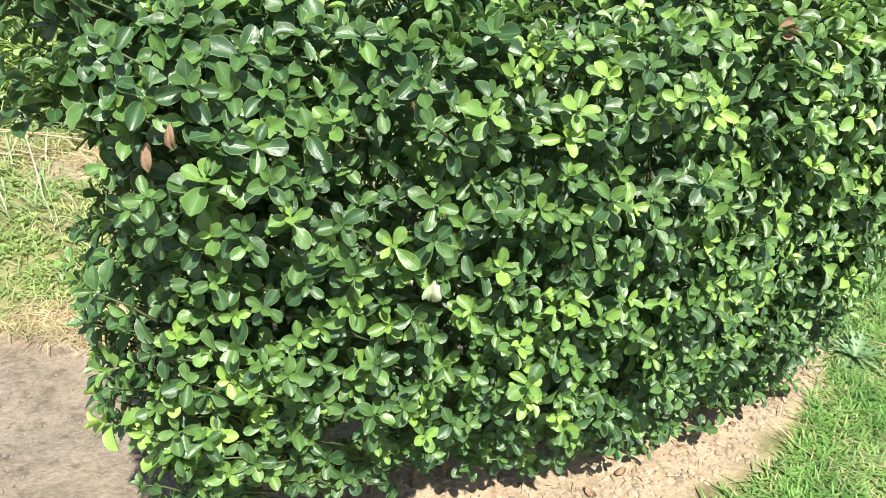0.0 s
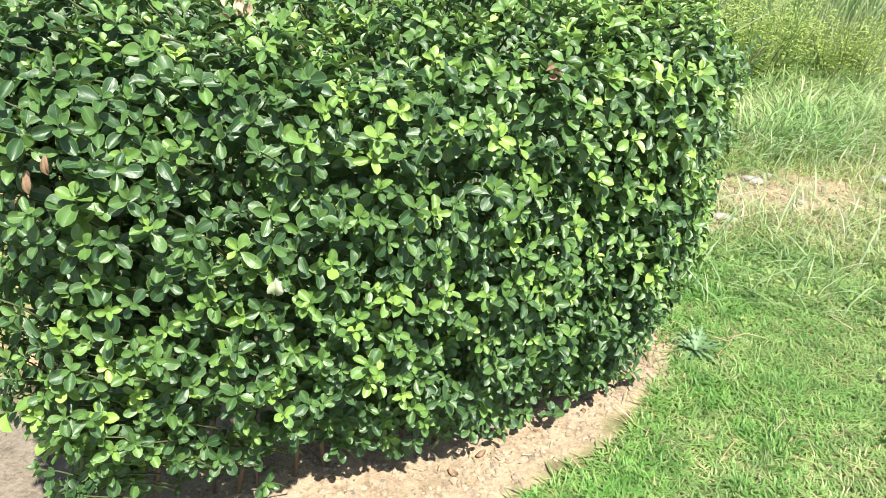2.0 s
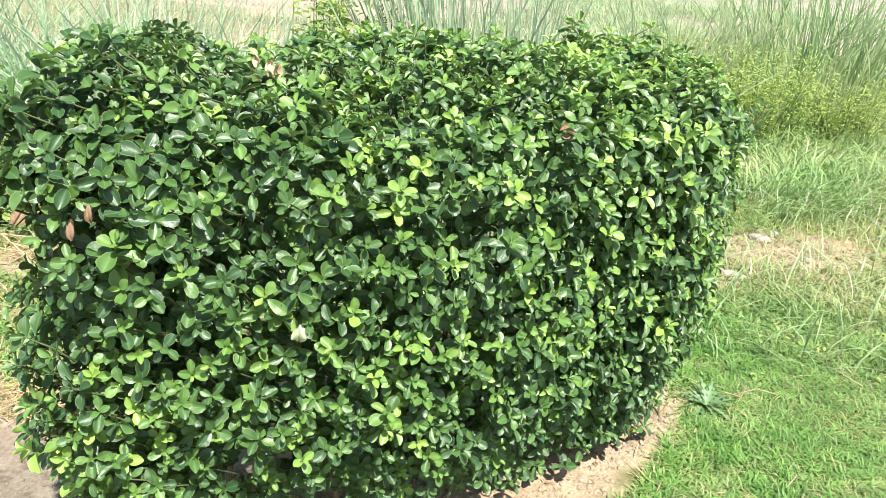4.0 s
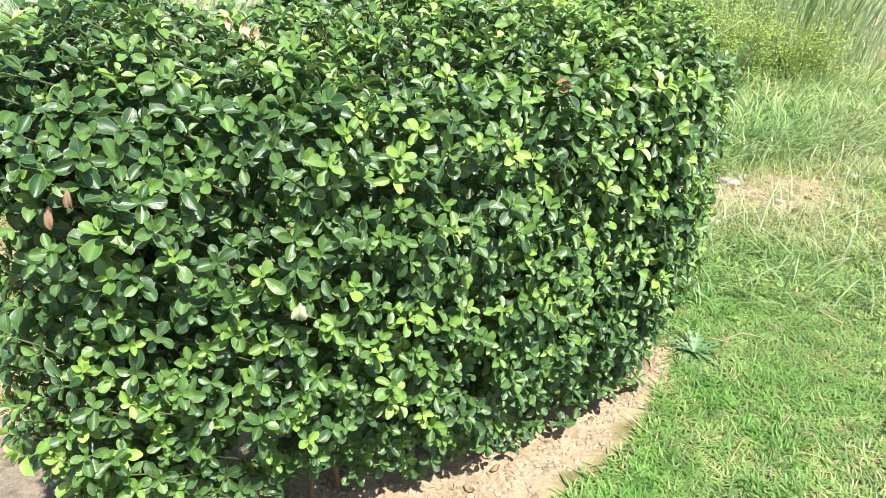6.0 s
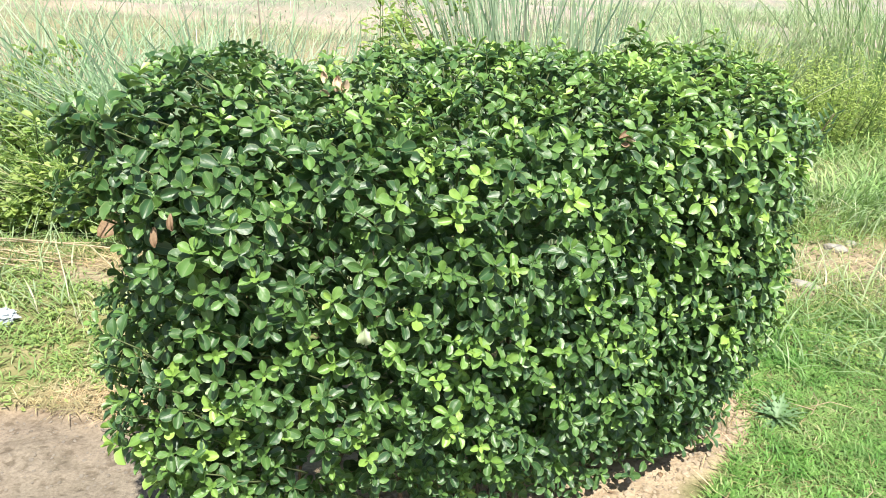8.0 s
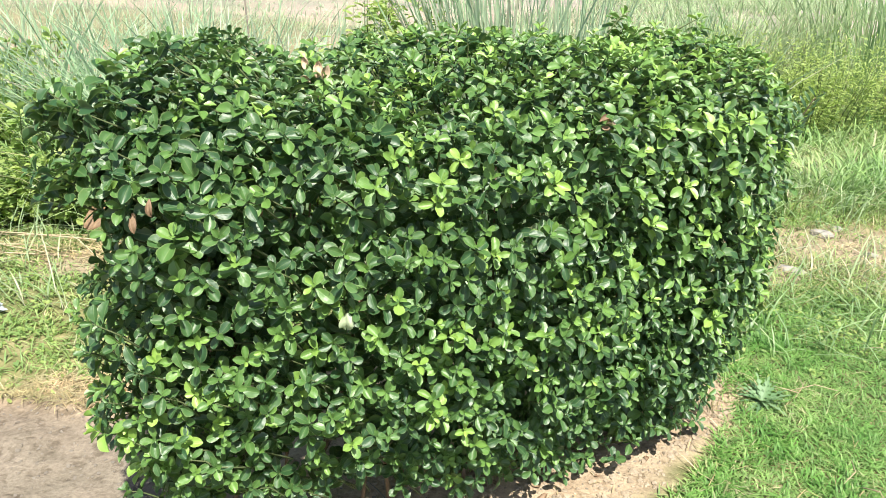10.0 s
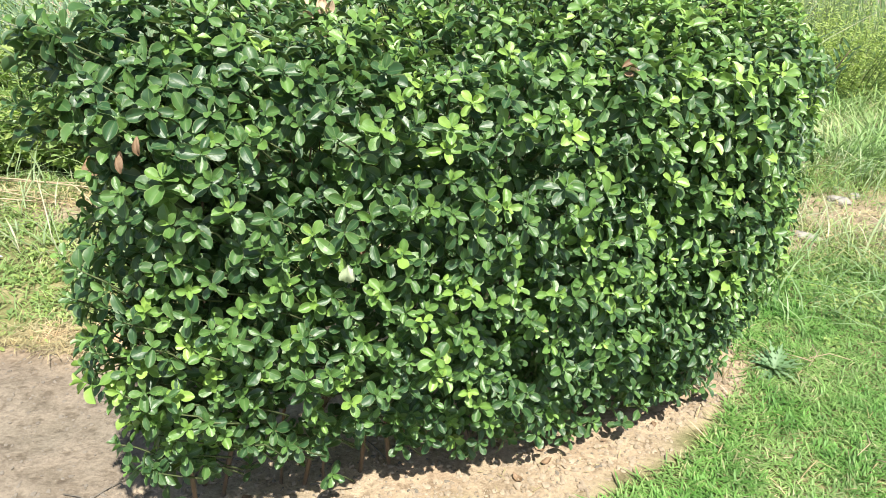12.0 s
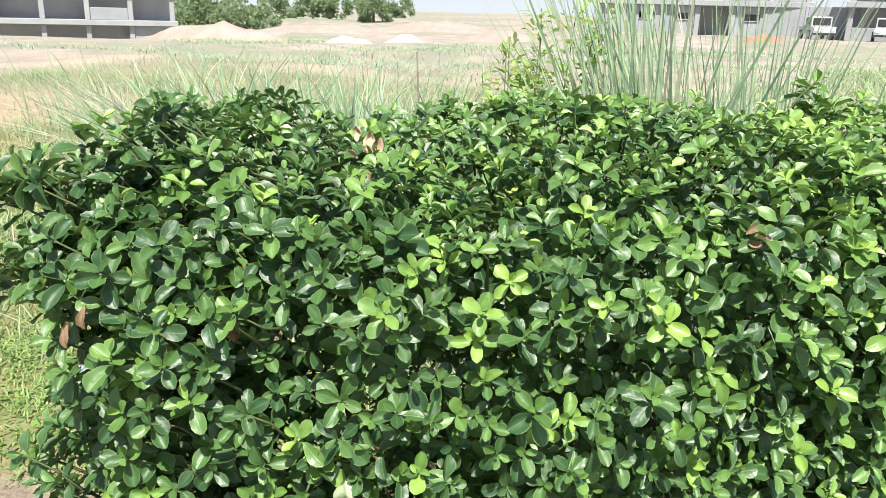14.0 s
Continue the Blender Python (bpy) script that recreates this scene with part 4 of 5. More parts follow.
for k in range(26):
    x, y = ((g.uniform(-2.2, -0.75), g.uniform(2.0, 2.9)) if k < 12 else (g.uniform(1.5, 2.8), g.uniform(1.6, 3.0)))
    tagged(leafy_weed("seedling", "small green seedling in thin grass", (x, y), g.uniform(0.04, 0.08), (0.05, 0.05), 3, 9, 0.028, WEED, 331 + k), group="seedlings")


def leaf_scatter(label, mat, count, area, size, seed, chance):
    """Creeping weeds: small leaves lying and standing in the grass."""
    g = np.random.default_rng(seed)
    x, y = g.uniform(area[0], area[1], count), g.uniform(area[2], area[3], count)
    ok = g.random(count) < chance(x, y) * smooth(0.35, 0.6, vnoise(x, y, 0.16, seed))
    x, y = x[ok], y[ok]
    n = len(x)
    d = unit(np.stack([g.normal(0, 1, n), g.normal(0, 1, n), g.uniform(0.0, 1.2, n)], -1))
    u = np.array([0, 0, 1.0]) + g.normal(0, 0.4, (n, 3))
    u = unit(u - d * (u * d).sum(-1, keepdims=True))
    v, q, t, uv = leaf_arrays(np.stack([x, y, place_z(x, y) + g.uniform(0.0, 0.02, n)], -1), d, u, g.uniform(*size, n), g.uniform(0.1, 0.6, n), g.uniform(0.0, 0.4, n), g.uniform(0.5, 0.9, n), g.random(n), 3)
    return tagged(new("creeping_weed", mesh_arrays("creeping_weed", v, q, None, mat, t, uv)), label, "weed", "", "stuff")


leaf_scatter("low creeping green weed beside trodden mud", WEED, 12000, (-2.6, -0.5, 1.8, 3.2), (0.014, 0.030), 361, lambda x, y: lawn_share(x, y) * outside(x, y) * 0.8)
leaf_scatter("low creeping green weed in thin grass", WEED, 12000, (1.3, 3.6, 2.3, 5.0), (0.014, 0.034), 362, lambda x, y: lawn_share(x, y) * outside(x, y) * 0.7)


def thistle(place, seed):
    g = np.random.default_rng(seed)
    root = tagged(empty("thistle", (place[0], place[1], float(place_z(*place)))), "blue-green jagged thistle rosette on the lawn's edge", "thistle")
    n = 64
    for k in range(n):
        a = k * 2.4 + g.normal(0, 0.2)
        el = g.uniform(0.15, 1.0)
        L = g.uniform(0.05, 0.125)
        d = np.array([math.cos(a) * math.cos(el), math.sin(a) * math.cos(el), math.sin(el)])
        u = unit(np.array([0, 0, 1.0]) - d * d[2])
        side = np.cross(d, u)
        m = 11
        ts = np.linspace(0, 1, m)
        mid = d * (ts * L)[:, None] - u * (ts ** 2 * L * 0.35)[:, None]
        half = L * 0.075 * np.sin(np.pi * np.clip(ts * 0.92 + 0.06, 0, 1)) * np.where(np.arange(m) % 2, 1.5, 0.28)
        v = np.stack([mid - side * half[:, None] + u * (half * 0.3)[:, None], mid, mid + side * half[:, None] + u * (half * 0.3)[:, None]], 1).reshape(-1, 3)
        i, j = np.meshgrid(np.arange(m - 1), np.arange(2), indexing="ij")
        q = np.stack([i * 3 + j, i * 3 + j + 1, i * 3 + 3 + j + 1, i * 3 + 3 + j], -1).reshape(-1, 4)
        uv = np.stack([np.tile([-0.8, 0, 0.8], m), np.repeat(ts, 3)], -1)
        part("leaf", mesh_arrays("leaf", v, q, None, THISTLE, np.full(len(v), g.uniform(0.3, 0.9)), uv), root)


thistle((1.46, 2.14), 341)


def sprig(points, seed, leaflet=0.05):
    """A dark frond: one stem with narrow leaflets in two ranks."""
    g = np.random.default_rng(seed)
    pts = np.array(points, float)
    root = tagged(empty("frond", (pts[0][0], pts[0][1], 0)), "dark green feathery frond beside the hedge's end", "frond")
    o = np.array([pts[0][0], pts[0][1], 0])
    s = np.linspace(0, 1, 40)
    knots = np.linspace(0, 1, len(pts))
    fine = np.stack([np.interp(s, knots, pts[:, i]) for i in range(3)], -1) - o
    for _ in range(6):
        fine[1:-1] = 0.5 * fine[1:-1] + 0.25 * (fine[:-2] + fine[2:])
    v, q, t = tube_arrays(fine, np.linspace(0.006, 0.0015, 40), 6)
    part("stem", mesh_arrays("stem", v, q, t, BARK), root)
    tang = unit(np.gradient(fine, axis=0))
    for k in range(14, 40):
        for sgn in (-1, 1):
            side = unit(np.cross(tang[k], np.array([0.3, -0.85, 0.35]))) * sgn
            d = unit(side + tang[k] * 0.75 + g.normal(0, 0.07, 3))
            u = unit(np.cross(d, tang[k]) * sgn)
            L = leaflet * (1.0 - 0.5 * max(0, (k - 32) / 8)) * g.uniform(0.85, 1.1)
            v, q, t, uv = leaf_arrays(fine[k][None], d[None], u[None], np.array([L]), np.array([0.2]), np.array([0.45]), np.array([0.32]), np.array([g.uniform(0.1, 0.7)]))
            part("leaflet", mesh_arrays("leaflet", v, q, None, FROND, t, uv), root)


sprig([(1.02, 2.14, 0.0), (1.08, 2.10, 0.6), (1.20, 1.93, 0.95), (1.295, 1.88, 1.21)], 351, 0.06)
sprig([(1.04, 2.18, 0.0), (1.10, 2.14, 0.6), (1.21, 2.02, 0.9), (1.30, 1.97, 1.08)], 352, 0.055)


# ---- dry leaves, straw, clods, stones ----
def dry_leaf(place, length, way, up, seed, label="curled dry brown leaf caught in the hedge", roll=0.5, mat=None, wide=0.30):
    g = np.random.default_rng(seed)
    w = unit(np.array(way, float))
    u = np.array(up, float)
    u = unit(u - w * (u @ w))
    side = np.cross(w, u)
    ts, cs = np.linspace(0, 1, 8), np.linspace(-1, 1, 7)
    T, C = np.meshgrid(ts, cs, indexing="ij")
    half = length * wide * np.sin(np.pi * np.clip(T * 0.93 + 0.05, 0, 1)) ** 0.8
    ang = C * roll * 1.6
    lift = half * (1 - np.cos(ang)) + length * 0.10 * np.sin(T * 5 + seed) + (g.normal(0, 0.03, T.shape) + 0.07 * np.sin(C * 4 + seed * 1.3 + T * 3)) * length
    v = w * (T * length)[..., None] + side * (half * np.sin(ang) / max(math.sin(min(roll * 1.6, 1.5)), 0.3))[..., None] + u * lift[..., None]
    i, j = np.meshgrid(np.arange(7), np.arange(6), indexing="ij")
    q = np.stack([i * 7 + j, i * 7 + j + 1, (i + 1) * 7 + j + 1, (i + 1) * 7 + j], -1).reshape(-1, 4)
    ob = tagged(new("dry_leaf", mesh_arrays("dry_leaf", v.reshape(-1, 3), q, None, mat or DRY_LEAF)), label, "leaf", "dry leaves")
    ob.location = place
    return ob


dry_leaf((0.585, 1.315, 1.225), 0.030, (1, 0.3, 0.05), (0, -0.5, 1), 401, roll=1.1)
dry_leaf((0.60, 1.325, 1.215), 0.026, (0.9, -0.4, 0.1), (0, -0.3, 1), 402, roll=1.1, mat=PALE_DRY)
dry_leaf((0.59, 1.31, 1.21), 0.022, (0.9, -0.2, -0.1), (0, -0.8, 1), 411, roll=1.0)
dry_leaf((-0.095, 1.43, 1.272), 0.040, (0.15, 0.1, 1), (0.5, -1, 0.3), 403, roll=0.7, mat=PALE_DRY)
dry_leaf((-0.125, 1.46, 1.285), 0.032, (-0.2, 0.1, 1), (-0.3, -1, 0.4), 404, roll=0.7, mat=PALE_DRY)
dry_leaf((-0.075, 1.42, 1.27), 0.036, (0.3, 0.1, 0.9), (0.2, -1, 0.1), 405, roll=0.7, mat=PALE_DRY)
dry_leaf((-0.105, 1.41, 1.265), 0.026, (-0.8, -0.2, 0.4), (0.1, -1, 0.4), 412, roll=1.4, mat=PALE_DRY)
dry_leaf((-0.085, 1.41, 1.25), 0.034, (0.2, -0.2, -1), (0.1, -1, 0.2), 413, roll=1.0)
dry_leaf((0.045, 1.035, 0.795), 0.046, (0.1, -0.25, 0.9), (0.1, -1.0, 0.2), 414, "pale leaf with glare in its colour, standing out on the hedge", 0.35, PALE_GLARE, 0.36)
dry_leaf((-0.345, 0.915, 1.085), 0.040, (0.05, -0.1, -1), (0.1, -1, 0), 406, roll=1.0, wide=0.19)
dry_leaf((-0.31, 0.915, 1.115), 0.035, (0.1, -0.1, -1), (0.1, -1, 0), 407, roll=1.0, wide=0.19)
dry_leaf((-0.14, 1.03, 1.085), 0.045, (0.1, -0.1, -1), (0.3, -1, 0), 408)
dry_leaf((0.05, 1.12, 0.86), 0.045, (0.3, 0, -1), (0.3, -1, 0), 409)
dry_leaf((-1.74, 3.26, 0.09), 0.20, (0.5, 0.2, 0.8), (-0.3, -0.8, 0.3), 410, "large curled pinkish dry leaf on cut stalks", 0.6)
g = np.random.default_rng(420)
for k in range(16):
    x = g.uniform(-0.55, 1.15)
    y = np.interp(x, [-0.55, 0, 0.6, 1.15], [1.15, 1.22, 1.42, 1.9]) + g.uniform(0.0, 0.25)
    a = g.uniform(0, 6.28)
    dry_leaf((x, y, float(place_z(x, y)) + 0.004), g.uniform(0.02, 0.042), (math.cos(a), math.sin(a), 0.08), (0, 0, 1), 421 + k, "fallen dry leaf on bare soil", 0.35)


def scatter_blades(name, label, mat, centre, radii, count, height, width, lean, seed, category="straw"):
    g = np.random.default_rng(seed)
    a, r = g.uniform(0, 2 * np.pi, count), np.sqrt(g.random(count))
    x, y = centre[0] + np.cos(a) * r * radii[0], centre[1] + np.sin(a) * r * radii[1]
    root = np.stack([x, y, place_z(x, y) + g.uniform(0, 0.02, count)], -1)
    v, q, t, tone = blade_arrays(root, g.uniform(*height, count), g.uniform(*width, count), g.uniform(*lean, count), g.uniform(0, 2 * np.pi, count), 4, 1.3)
    return tagged(new(name, mesh_arrays(name, v, q, t, mat, tone)), label, category, "", "stuff")


scatter_blades("straw", "bright dry straw heaped beside trodden mud", STRAW, (-1.05, 1.88), (0.36, 0.09), 1300, (0.012, 0.04), (0.002, 0.004), (1.2, 3.0), 431)
scatter_blades("straw", "thin dry straw on bare soil", STRAW, (-0.8, 1.95), (0.25, 0.14), 350, (0.02, 0.05), (0.002, 0.004), (1.2, 3.0), 432)
scatter_blades("straw", "dry straw among cut stalks", STRAW, (-1.7, 3.12), (0.6, 0.16), 700, (0.02, 0.08), (0.003, 0.005), (1.2, 3.2), 433)
scatter_blades("straw", "dry straw round bare patch of soil", STRAW, (2.3, 3.7), (1.0, 0.55), 900, (0.02, 0.06), (0.003, 0.005), (1.2, 3.2), 434)
scatter_blades("straw", "loose dry straw on the lawn", STRAW, (1.8, 2.2), (0.9, 1.0), 260, (0.015, 0.04), (0.002, 0.004), (2.0, 4.0), 435)
scatter_blades("straw", "dry stubble standing at the hedge's foot", STRAW, (1.22, 2.05), (0.05, 0.05), 26, (0.05, 0.11), (0.003, 0.005), (0.1, 0.4), 436)
scatter_blades("straw", "thin dry straw on bare strip of soil", STRAW, (0.75, 1.55), (0.5, 0.25), 90, (0.006, 0.016), (0.002, 0.003), (1.5, 3.5), 437)


def stalk(points, radius, label, mat=None, seed=0):
    v, q, t = tube_arrays(np.array(points), np.linspace(radius, radius * 0.5, len(points)), 6)
    ob = tagged(new("dry_stalk", mesh_arrays("dry_stalk", v, q, t, mat or DRY_STALK)), label, "stalk", "dry stalks")
    return ob


DRY_STALK = bark_material("dry_stalk", (0.34, 0.26, 0.16), (0.52, 0.42, 0.29), 40.0)
DARK_STALK = bark_material("dark_stalk", (0.10, 0.09, 0.07), (0.22, 0.19, 0.15), 40.0)
g = np.random.default_rng(440)
for k in range(6):
    y, dx = 3.0 + 0.05 * k + g.normal(0, 0.03), g.uniform(-0.45, 0.25)
    z = 0.012 + 0.010 * (k % 3)
    stalk([(-2.9 + dx, y + g.normal(0, 0.05), z), (-2.3 + dx, y + g.normal(0, 0.02), z + 0.03), (-1.75 + dx, y, z + 0.02), (-1.35 + dx, y + g.normal(0, 0.08), z)], 0.0055, "long pale dry stalk lying on grass")
stalk([(-1.50, 5.5, -0.02), (-1.50, 5.5, 0.7), (-1.53, 5.5, 1.24)], 0.012, "dark upright dead stalk in the field", DARK_STALK)
for k in range(9):
    x, y = g.uniform(1.4, 2.6), g.uniform(1.5, 2.9)
    a, L = g.uniform(0, 6.28), g.uniform(0.08, 0.18)
    c = np.array([x, y, 0.045])
    d = np.array([math.cos(a), math.sin(a), 0])
    stalk([c - d * L / 2, c + np.array([0, 0, 0.012]) + np.array([-d[1], d[0], 0]) * 0.02, c + d * L / 2], 0.0022, "short curved dry stem on lawn grass")
for k in range(14):
    x, y = g.uniform(-0.75, 0.1), g.uniform(1.15, 1.5)
    a, L = g.uniform(0, 6.28), g.uniform(0.05, 0.14)
    c = np.array([x, y, float(place_z(x, y)) + 0.004])
    d = np.array([math.cos(a), math.sin(a), 0])
    stalk([c - d * L / 2, c + np.array([0, 0, 0.006]), c + d * L / 2], 0.0025, "thin dark fallen twig on soil", DARK_STALK)

PHI = (1 + 5 ** 0.5) / 2
ICO_V = unit(np.array([(s * a, t * b, 0) for a, b in ((1, PHI),) for s in (-1, 1) for t in (-1, 1)] + [(0, s * 1, t * PHI) for s in (-1, 1) for t in (-1, 1)] + [(s * PHI, 0, t * 1) for s in (-1, 1) for t in (-1, 1)], float))


def hull_faces(v):
    """Triangles of the icosahedron: all triples of mutual neighbours, facing out."""
    d = np.linalg.norm(v[:, None] - v[None], axis=-1)
    near = (d > 0.1) & (d < 1.2)
    out = []
    for a in range(12):
        for b in range(a + 1, 12):
            for c in range(b + 1, 12):
                if near[a, b] and near[b, c] and near[a, c]:
                    flip = np.dot(np.cross(v[b] - v[a], v[c] - v[a]), v[a]) < 0
                    out.append((a, c, b) if flip else (a, b, c))
    return np.array(out)


ICO_F = hull_faces(ICO_V)


def lumps(name, label, mat, x, y, size, seed, category):
    """Many small rough lumps lying on the ground, in one mesh."""
    g = np.random.default_rng(seed)
    n = len(x)
    shape = ICO_V[None] * g.uniform(0.6, 1.25, (n, 12, 1)) * size[:, None, None] * np.stack([g.uniform(0.8, 1.3, n), g.uniform(0.8, 1.3, n), g.uniform(0.45, 0.8, n)], -1)[:, None]
    v = shape + np.stack([x, y, place_z(x, y) + size * 0.05], -1)[:, None]
    f = (ICO_F[None] + (np.arange(n) * 12)[:, None, None]).reshape(-1, 3)
    return tagged(new(name, mesh_arrays(name, v.reshape(-1, 3), None, f, mat, shade=False)), label, category, "", "stuff")


g = np.random.default_rng(450)
x = g.uniform(-0.6, 1.25, 2600)
y = np.interp(x, [-0.6, 0, 0.6, 1.25], [1.15, 1.2, 1.38, 1.95]) + g.uniform(-0.12, 0.35, 2600)
ok = lawn_share(x, y) < 0.35
STRIP_X = g.uniform(0.0, 1.34, 1500)
STRIP_Y = np.interp(STRIP_X, EDGE_X, EDGE_Y) + g.uniform(-0.08, 0.16, 1500)
x, y = np.concatenate([x[ok], STRIP_X]), np.concatenate([y[ok], STRIP_Y])
ok = lawn_share(x, y) < 0.6
lumps("clod", "loose tan soil clods at the hedge's foot", CLOD, x[ok], y[ok], 0.0015 + 0.010 * g.random(ok.sum()) ** 2.4, 451, "soil")
x = g.uniform(-0.6, 1.2, 420)
y = np.interp(x, [-0.6, 0, 0.6, 1.25], [1.15, 1.2, 1.38, 1.95]) + g.uniform(0.0, 0.30, 420)
lumps("litter", "dark bits of leaf litter on bare soil", DARK_STALK, x, y, 0.002 + 0.006 * g.random(420) ** 2, 454, "litter")
x, y = g.uniform(-1.7, -0.40, 2400), g.uniform(0.75, 1.9, 2400)
lumps("clod", "crumbs of grey mud on trodden ground", MUD, x, y, 0.001 + 0.007 * g.random(2400) ** 3.0, 452, "soil")
x, y = g.uniform(1.6, 3.1, 420), g.uniform(3.2, 4.5, 420)
lumps("clod", "crumbled tan soil in bare patch", CLOD, x, y, g.uniform(0.003, 0.018, 420), 453, "soil")


def stone(place, size, seed, label):
    g = np.random.default_rng(seed)
    bm = bmesh.new()
    bmesh.ops.create_icosphere(bm, subdivisions=3, radius=1.0)
    for v in bm.verts:
        n = noise.noise(v.co * 1.3 + Vector((seed, 0, 0))) * 0.35 + noise.noise(v.co * 4 + Vector((0, seed, 0))) * 0.10
        v.co = Vector((v.co.x * size[0], v.co.y * size[1], v.co.z * size[2])) * (1 + n)
    me = bpy.data.meshes.new("stone")
    bm.to_mesh(me)
    bm.free()
    me.materials.append(STONE)
    ob = tagged(new("stone", me), label, "stone", "pale stones in the bare patch")
    ob.location = (place[0], place[1], float(place_z(*place)) + size[2] * 0.35)
    ob.rotation_euler = (0, 0, g.uniform(0, 3))


for k, (px, py, sx, sy, sz) in enumerate([(2.44, 4.05, 0.075, 0.045, 0.03), (2.04, 3.45, 0.07, 0.04, 0.022), (3.39, 4.24, 0.07, 0.05, 0.025), (2.6, 3.74, 0.04, 0.03, 0.018), (1.72, 3.36, 0.05, 0.03, 0.015), (2.6, 4.2, 0.04, 0.03, 0.02)]):
    stone((px, py), (sx, sy, sz), 461 + k, "pale weathered stone half sunk in dry soil")


def plastic_bag(place, size, seed):
    bm = bmesh.new()
    bmesh.ops.create_icosphere(bm, subdivisions=4, radius=1.0)
    for v in bm.verts:
        n = abs(noise.noise(v.co * 2.2 + Vector((seed, 0, 0)))) * 0.7 - abs(noise.noise(v.co * 5 + Vector((0, seed, 0)))) * 0.35
        v.co = Vector((v.co.x * size[0], v.co.y * size[1], v.co.z * size[2])) * (0.85 + n)
    me = bpy.data.meshes.new("plastic_bag")
    bm.to_mesh(me)
    bm.free()
    me.materials.append(PLASTIC)
    ob = tagged(new("plastic_bag", me), "crumpled pale plastic bag lying in grass", "bag")
    ob.location = (place[0], place[1], float(place_z(*place)) + size[2] * 0.7)


plastic_bag((-1.80, 2.42), (0.085, 0.06, 0.035), 3)


# ---- distance: heaps, buildings, trees ----
def heap(place, size, mat, seed, name, label, category):
    g = np.random.default_rng(seed)
    r, a = np.meshgrid(np.linspace(0, 1, 14), np.linspace(0, 2 * np.pi, 36, endpoint=False), indexing="ij")
    X, Y = np.cos(a) * r * size[0], np.sin(a) * r * size[1]
    Z = size[2] * 0.75 * (1 - r ** 1.7) * (0.35 + 1.1 * vnoise(X, Y, size[0] * 0.4, seed, 4)) + (vnoise(X, Y, size[1] * 0.35, seed + 50, 3) - 0.5) * size[2] * 0.5 * (1 - r) - 0.35 * r
    i, j = np.meshgrid(np.arange(13), np.arange(36), indexing="ij")
    k = (j + 1) % 36
    q = np.stack([i * 36 + j, (i + 1) * 36 + j, (i + 1) * 36 + k, i * 36 + k], -1).reshape(-1, 4)
    ob = tagged(new(name, mesh_arrays(name, np.stack([X, Y, Z], -1).reshape(-1, 3), q, None, mat)), label, category, "heaps on the field")
    ob.location = (place[0], place[1], float(place_z(*place)))


def polar(bearing, dist):
    return (0.5 + dist * math.sin(radians(bearing)), 0.1 + dist * math.cos(radians(bearing)))


SAND = plain_material("pale_sand", (0.40, 0.375, 0.345), (0.50, 0.47, 0.44), 3.0, 0.95, 0.4, 0.05)
EARTH = plain_material("pink_earth", (0.32, 0.235, 0.20), (0.42, 0.325, 0.285), 0.8, 0.95, 0.8, 0.25)
for k, (b, d, sx, sy, sz, mat, lab) in enumerate([(-25.5, 44, 2.0, 1.4, 0.75, SAND, "pale sand heap on the open field"), (-21.5, 48, 2.0, 1.5, 0.75, SAND, "pale sand heap on the open field"),
                                                  (-34.5, 46, 6.5, 3.0, 1.5, EARTH, "long pinkish earth bank before a building"), (-27, 75, 9, 4, 1.1, EARTH, "pinkish earth bank on the open field"),
                                                  (-19, 80, 10, 4, 1.2, EARTH, "pinkish earth bank on the open field"), (-14, 62, 6, 3, 1.0, EARTH, "pinkish earth bank on the open field")]):
    heap(polar(b, d), (sx, sy, sz), mat, 470 + k, "mound", lab, "heap")
heap(polar(3.6, 55), (2.0, 1.0, 0.8), BRICK, 485, "brick_pile", "low pile of red bricks beside a building", "bricks")


def box(x0, x1, y0, y1, z0, z1):
    v = np.array([(x, y, z) for x in (x0, x1) for y in (y0, y1) for z in (z0, z1)], float)
    q = np.array([(0, 1, 3, 2), (4, 6, 7, 5), (0, 4, 5, 1), (2, 3, 7, 6), (0, 2, 6, 4), (1, 5, 7, 3)])
    return v, q, None


def block(name, dims, mat, parent, label=""):
    v, q, t = box(*dims)
    me = mesh_arrays(name, v, q, t, mat, shade=False)
    bm = bmesh.new()
    bm.from_mesh(me)
    bmesh.ops.bevel(bm, geom=bm.edges[:], offset=0.03, segments=1, affect="EDGES")
    bm.to_mesh(me)
    bm.free()
    return part(name, me, parent, label)


